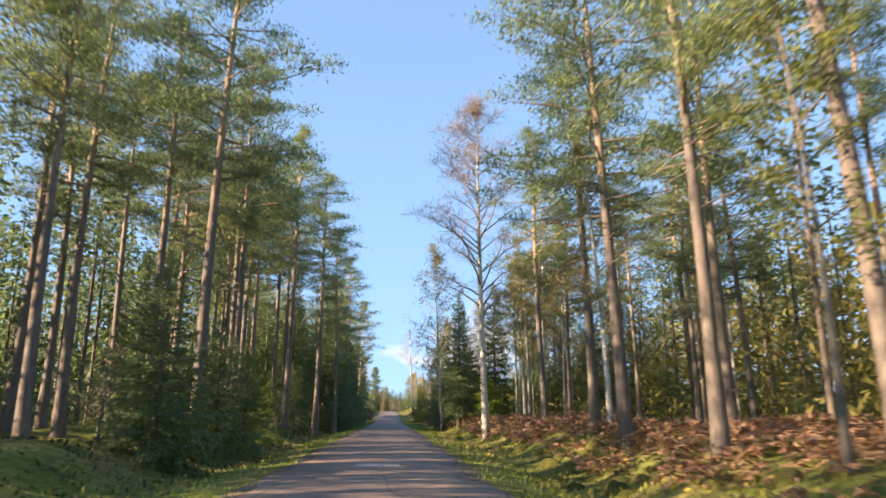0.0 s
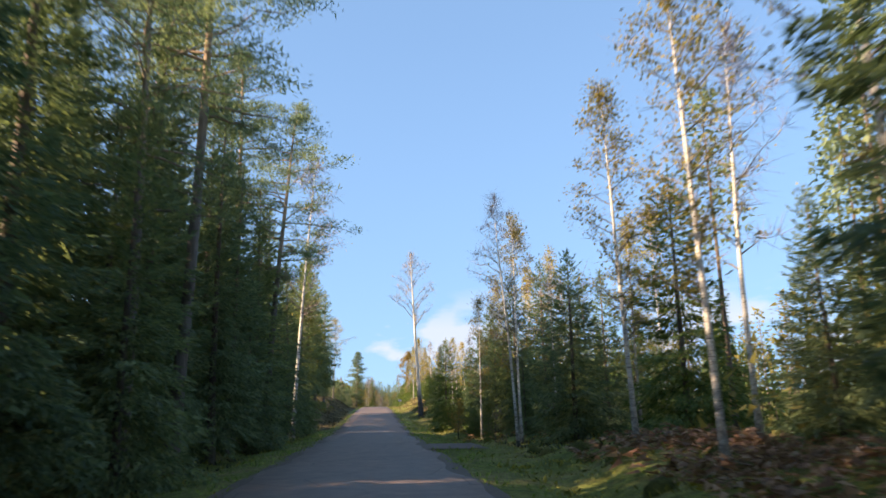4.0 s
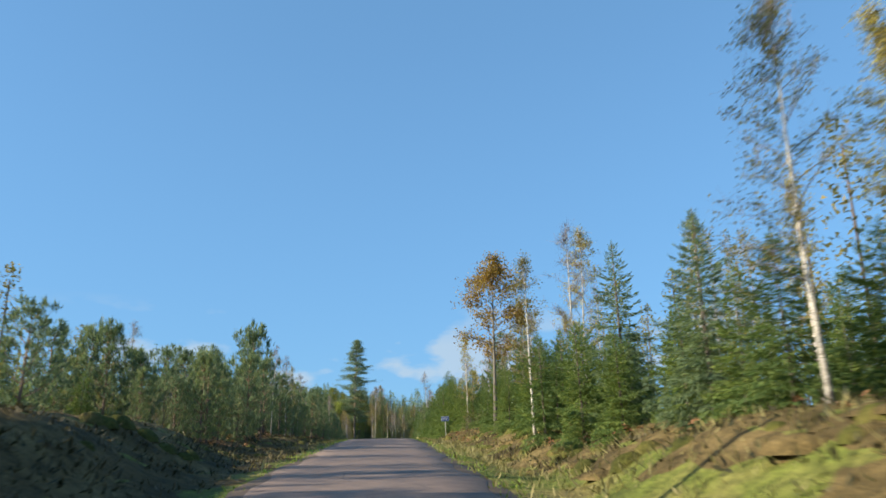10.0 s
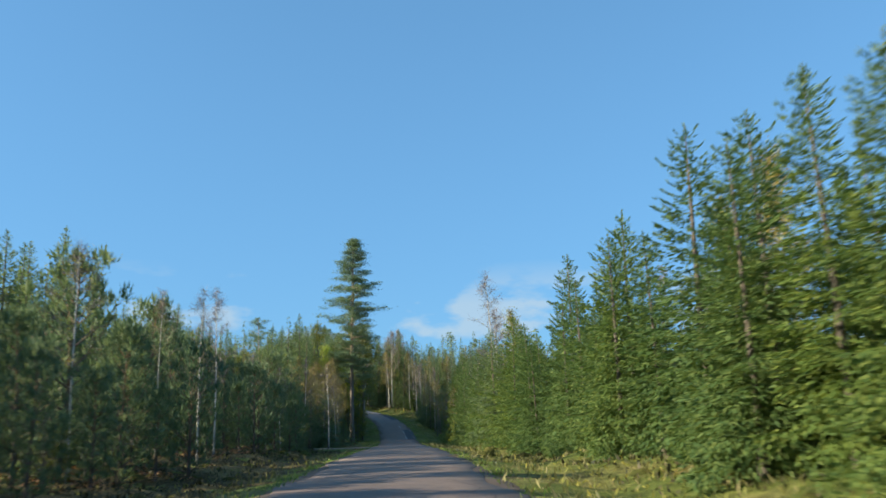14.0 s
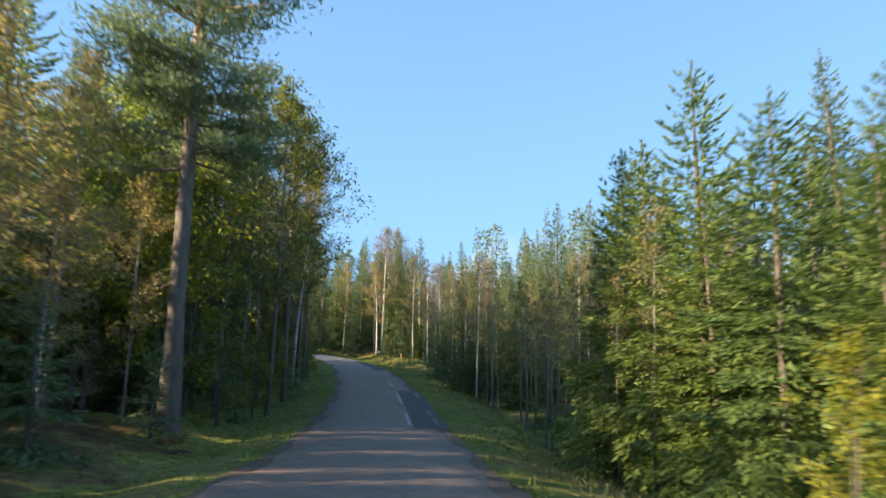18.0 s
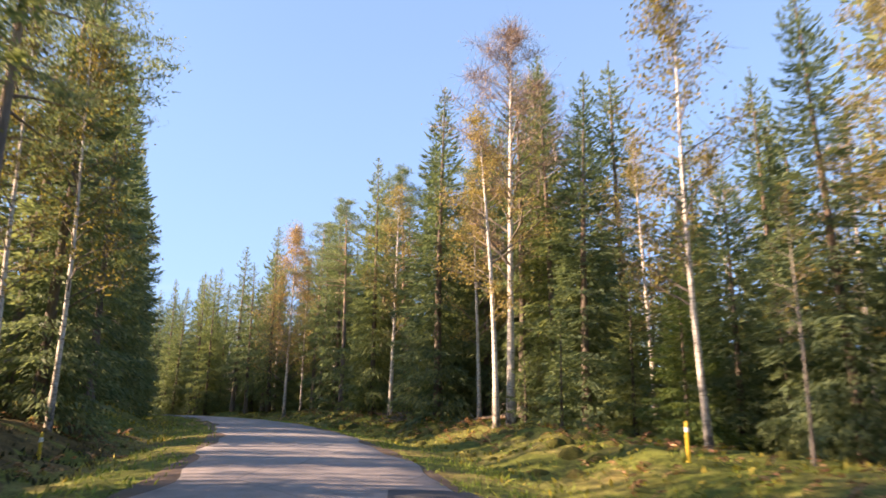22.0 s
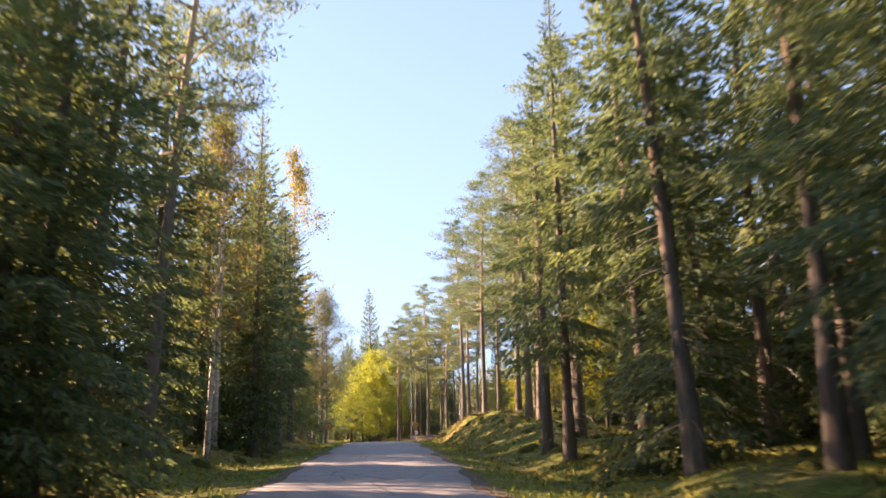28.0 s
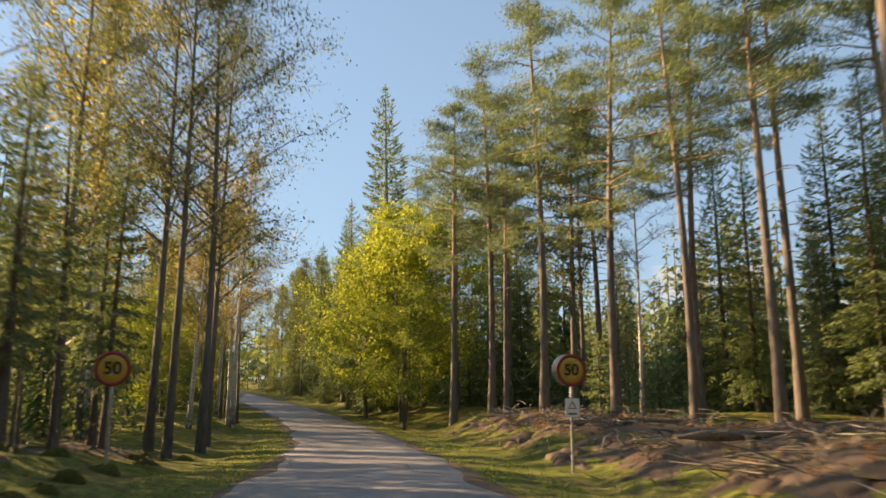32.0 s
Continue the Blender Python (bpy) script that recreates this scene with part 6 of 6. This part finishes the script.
growth(515, "dead_twigs", M_DEADWOOD, "dry twigs scattered over the bare earth", "twigs", [(R, 580, 610, 4.8, 14), (L, 572, 600, 6, 13)], 14, 0.5, 0.35, 0.05)


def bare_earth(s0, s1, o0, o1, mat=M_DIRT, name="bare_earth", label="bare brown soil strewn with litter beside the road"):
    """A strip of brown soil, heath or painted shade whose rim dips under the moss."""
    gg = Geo()
    ss, oo = np.arange(s0, s1, 0.6), np.arange(o0, o1, 0.6)
    p, q = sheet(ss, oo, 0.03)
    p = p.reshape(len(ss), len(oo), 3)
    a, b = np.meshgrid(ss, oo, indexing="ij")
    rim = np.minimum(np.minimum(a - s0, s1 - a), np.minimum(b - o0, o1 - b))
    p[..., 2] += np.minimum(0, (rim - 1.6 + 0.9 * np.sin(a * 1.3 + b) * np.sin(b * 1.7)) * 0.1) + 0.03 * np.sin(a * 3.1) * np.sin(b * 3.7 + a)
    gg.add(p.reshape(-1, 3), q)
    return tagged(new(name, gg.mesh(name, mat, True)), label, name.replace("_", " "), kind="structure")


bare_earth(577, 611, 4.4, 15.5)
# left bank: brown heath whose dark colour also carries the bank's shade
bare_earth(126, 206, -15.5, -1.7, M_HEATHLAND, "heath", "brown heath and withered bilberry, coloured dark for the bank's shade too")
bare_earth(203, 312, -15.5, -2.2, M_HEATHLAND, "heath", "brown heath and withered bilberry, coloured dark for the bank's shade too")
bare_earth(144, 250, 3.4, 12.0, M_HEATHLAND, "heath", "tan and brown heath on the sunlit bank")
# shade under the birches, put into the colour of a ground sheet
bare_earth(321, 351, -15.0, -4.0, M_HEATHLAND, "heath", "brown ground sheet coloured dark for the shade under the birches")
bare_earth(372, 430, -9.0, -4.0, M_HEATHLAND, "heath", "brown withered litter on the shaded bank")
bare_earth(569, 601, -14.5, -5.0)


# ---- signs and posts ----
def lettering(text, size, depth=0.004):
    cu = bpy.data.curves.new("writing", "FONT")
    cu.body, cu.size, cu.align_x, cu.align_y, cu.extrude, cu.offset = text, size, "CENTER", "CENTER", depth, size * 0.018
    tmp = bpy.data.objects.new("writing", cu)
    scene.collection.objects.link(tmp)
    me = bpy.data.meshes.new_from_object(tmp.evaluated_get(bpy.context.evaluated_depsgraph_get()))
    bpy.data.objects.remove(tmp)
    return me


def disc(r, y, thick, n=36, hole=0.0):
    """A round plate facing -y."""
    gg = Geo()
    th = np.linspace(0, 2 * np.pi, n, endpoint=False)
    ci = np.stack([np.cos(th), 0 * th, np.sin(th)], -1)
    inner = max(hole, r * 0.02)
    loops = np.concatenate([ci * inner + (0, y, 0), ci * r + (0, y, 0), ci * r + (0, y + thick, 0), ci * inner + (0, y + thick, 0)])
    i = np.arange(n)
    j = (i + 1) % n
    f = np.concatenate([np.stack([a * n + i, a * n + j, b * n + j, b * n + i], -1) for a, b in ((0, 1), (1, 2), (2, 3), (3, 0))])
    gg.add(loops, f)
    return gg


def rounded_plate(w, h, y, thick, r=0.04, k=5):
    me = bmesh.new()
    pts = []
    for cx, cz, a0 in ((w / 2 - r, h / 2 - r, 0), (-w / 2 + r, h / 2 - r, 90), (-w / 2 + r, -h / 2 + r, 180), (w / 2 - r, -h / 2 + r, 270)):
        for i in range(k + 1):
            a = radians(a0 + 90 * i / k)
            pts.append((cx + r * math.cos(a), y, cz + r * math.sin(a)))
    face = me.faces.new([me.verts.new(p) for p in pts])
    res = bmesh.ops.extrude_face_region(me, geom=[face])
    bmesh.ops.translate(me, verts=[e for e in res["geom"] if isinstance(e, bmesh.types.BMVert)], vec=(0, thick, 0))
    bmesh.ops.recalc_face_normals(me, faces=me.faces)
    out = bpy.data.meshes.new("plate")
    me.to_mesh(out)
    me.free()
    return out


def post_mesh(h, r, mat=None):
    gg = Geo()
    gg.tube([(0, 0, -0.3), (0, 0, h * 0.5), (0, 0, h - 0.005), (0, 0, h)], [r, r, r, r * 0.2], 10)
    return gg.mesh("post", mat or M_STEEL, True)


def with_mat(me, mat):
    me.materials.clear()
    me.materials.append(mat)
    return me


def at_road(ob, s, off, turn=0.0, lean=0.0):
    x, y, z = (float(c) for c in spot(s, off))
    ob.matrix_world = Matrix.Translation((x, y, z)) @ Matrix.Rotation(float(np.interp(s, RS, RH)) + radians(turn), 4, "Z") @ Matrix.Rotation(radians(lean), 4, "Y")
    return ob


def lifted(ob, x=0.0, y=0.0, z=0.0, rx=0.0):
    ob.matrix_local = pose(x, y, z, rx)
    return ob


def place_sign(s, off, z, w, h):
    root = tagged(new("place_name_sign"), "blue place-name sign reading RYD on a thin steel post", "road sign")
    part("post", post_mesh(z + h / 2, 0.03), root, "galvanised steel post")
    board = lifted(part("board", with_mat(rounded_plate(w, h, 0, 0.012), M_WHITE), root, "white-bordered blue board"), 0, -0.05, z)
    part("panel", with_mat(rounded_plate(w - 0.05, h - 0.05, -0.005, 0.004, 0.03), M_BLUE), board)
    lifted(part("writing", with_mat(lettering("RYD", h * 0.62), M_WHITE), board, "white capital letters"), 0, -0.009, 0, 90)
    g2 = Geo()
    for dz in (-h * 0.25, h * 0.25):
        g2.box((0, -0.018, z + dz), (0.1, 0.03, 0.03))
    part("clamp", g2.mesh("clamp", M_STEEL), root)
    return at_road(root, s, off, 6, -3)


def speed_sign(s, off, z, d, turn, extra=False):
    root = tagged(new("speed_sign"), "round yellow speed sign reading 50 with a red rim" if not extra else "round yellow 50 sign above a small white warning plate", "road sign", "speed signs at the village entry")
    part("post", post_mesh(z + d / 2, 0.032), root, "galvanised steel post")
    board = lifted(part("board", disc(d / 2, 0, 0.012).mesh("board", M_SIGNYEL), root, "yellow round plate"), 0, -0.06, z)
    part("rim", disc(d / 2, -0.006, 0.004, 36, d * 0.4).mesh("rim", M_SIGNRED), board, "red rim")
    lifted(part("writing", with_mat(lettering("50", d * 0.5), M_BLACK), board, "black figures"), 0, -0.01, 0, 90)
    if extra:
        lifted(part("back_board", disc(d / 2, 0, 0.012).mesh("back_board", M_STEEL), root, "grey back of a second round plate"), -0.07, 0.06, z + 0.01)
        plate = lifted(part("plate", with_mat(rounded_plate(0.36, 0.44, 0, 0.01, 0.03), M_WHITE), root, "small white warning plate"), 0, -0.06, z - d / 2 - 0.5)
        gg = Geo()
        tri = np.array([(math.sin(radians(a)), 0, math.cos(radians(a))) for a in (0, 120, 240)])
        for i in range(3):
            a, b = tri[i], tri[(i + 1) % 3]
            gg.quads(np.array([[a * 0.13 + (0, -0.005, 0.04), b * 0.13 + (0, -0.005, 0.04), b * 0.085 + (0, -0.005, 0.04), a * 0.085 + (0, -0.005, 0.04)]]))
        part("triangle", gg.mesh("triangle", M_SIGNRED), plate, "red triangle outline")
        gg = Geo()
        gg.box((0, -0.004, -0.14), (0.22, 0.004, 0.035))
        part("bar", gg.mesh("bar", M_BLACK), plate, "dark line of small writing")
    return at_road(root, s, off, turn)


def marker(s, off, h, lean=0.0):
    root = tagged(new("marker_post"), "slim yellow plastic marker post in the verge grass", "marker post", "marker posts along the road")
    gg = Geo()
    gg.tube([(0, 0, -0.2), (0, 0, h - 0.06), (0, 0, h - 0.02), (0, 0, h)], [0.04, 0.038, 0.034, 0.01], 8)
    part("post", gg.mesh("post", M_POST, True), root)
    gg = Geo()
    gg.tube([(0, 0, h - 0.22), (0, 0, h - 0.12)], [0.0415, 0.041], 8)
    part("band", gg.mesh("band", M_WHITE, True), root, "pale reflector band")
    return at_road(root, s, off, 0, lean)


place_sign(245.0, 5.7, 1.75, 0.72, 0.42)
speed_sign(590.5, 4.9, 2.4, 0.76, 6, True)
speed_sign(589.0, -5.2, 2.1, 0.72, 6)
marker(419, -5.6, 0.6)
marker(414.5, 7.3, 0.72)
marker(331, -11.0, 0.95)
marker(316, 6.6, 0.8)



# ---- stones, logs and fallen branches ----
def stone(s, off, size, seed):
    bm = bmesh.new()
    bmesh.ops.create_icosphere(bm, subdivisions=3, radius=1.0)
    noise.seed_set(seed)
    for v in bm.verts:
        v.co *= 1 + 0.35 * noise.noise(v.co * 1.1 + Vector((seed, 0, 0))) + 0.1 * noise.noise(v.co * 3.5)
        v.co = Vector((v.co.x * size, v.co.y * size * 0.8, v.co.z * size * 0.6))
    me = bpy.data.meshes.new("stone")
    bm.to_mesh(me)
    bm.free()
    me.materials.append(M_STONE)
    me.polygons.foreach_set("use_smooth", np.ones(len(me.polygons), bool))
    ob = tagged(new("boulder", me), "grey lichen-covered boulder half sunk in the bank", "boulder", "boulders on the bank")
    x, y, z = (float(c) for c in spot(s, off))
    ob.matrix_world = pose(x, y, z - size * 0.12, 0, 0, seed * 40)
    return ob


for k, (s, o, sz) in enumerate(((172.5, 8.6, 0.7), (171, 7.6, 0.45), (170, 9.2, 0.5))):
    stone(s, o, sz, k + 2)


def fallen_log(s, off, length, r, turn, seed):
    rng = np.random.default_rng(seed)
    gg = Geo()
    u = np.linspace(-0.5, 0.5, 7)
    pts = np.stack([u * length, 0.05 * np.sin(u * 6 + seed), r * 0.8 + 0.04 * rng.normal(size=7)], -1)
    gg.tube(pts, r * np.array([0.2, 1, 0.96, 0.9, 0.85, 0.75, 0.15]), 8)
    root = tagged(new("fallen_log"), "weathered fallen log lying in the brushwood", "log", "fallen logs by the clearing")
    part("stem", gg.mesh("log", M_LOG, True), root)
    g2 = Geo()
    for _ in range(8):
        a = rng.uniform(-0.45, 0.45) * length
        e = unit(rng.normal(size=3) + (0, 0, 0.5))
        b = np.array([a, 0, r])
        g2.tube([b, b + e * 0.4, b + e * rng.uniform(0.5, 0.9)], [0.018, 0.012, 0.004], 3)
    tagged(part("branch_stub", g2.mesh("branch_stub", M_DEADWOOD), root), kind="stuff")
    x, y, z = (float(c) for c in spot(s, off))
    root.matrix_world = pose(x, y, z, 0, 0, math.degrees(float(np.interp(s, RS, RH))) + turn)
    return root


for k, (s, o, ln, r, tn) in enumerate(((588, 8.2, 4.5, 0.11, 20), (592, 9.4, 3.6, 0.09, -35), (597, 8.8, 5.0, 0.12, 10), (601, 10.5, 4.2, 0.1, 70), (586, 11, 3.8, 0.1, -10), (444, 8.5, 3.5, 0.1, 30), (432, 9.2, 4.0, 0.09, 100), (558, 7.6, 3.2, 0.08, 40))):
    fallen_log(s, o, ln, r, tn, 600 + k)


def brush_pile(s, off, size, seed):
    rng = np.random.default_rng(seed)
    gg = Geo()
    for _ in range(60):
        p = rng.normal(size=3) * (size * 0.4, size * 0.4, 0) + (0, 0, abs(rng.normal()) * 0.18)
        e = unit(rng.normal(size=3) * (1, 1, 0.3))
        ln = rng.uniform(0.5, 1.3)
        gg.tube([p - e * ln / 2, p + rng.normal(size=3) * 0.05, p + e * ln / 2], [0.02, 0.015, 0.005], 3)
    ob = tagged(new("brush_pile", gg.mesh("brush_pile", M_DEADWOOD)), "heap of dry cut branches on the forest floor", "brushwood", "brush piles by the clearing", "stuff")
    x, y, z = (float(c) for c in spot(s, off))
    ob.matrix_world = pose(x, y, z)
    return ob


for k, (s, o, sz) in enumerate(((590, 7.0, 1.6), (596, 7.4, 1.8), (602, 8.4, 1.6), (587, 8.8, 1.4), (593, 10.5, 1.8), (599, 11.5, 1.8), (604, 7.0, 1.5), (584.5, 6.4, 1.2), (606, 10.0, 1.6), (440, 7.6, 1.3), (455, 8.2, 1.4), (584, 8.6, 1.5))):
    brush_pile(s, o, sz, 700 + k)
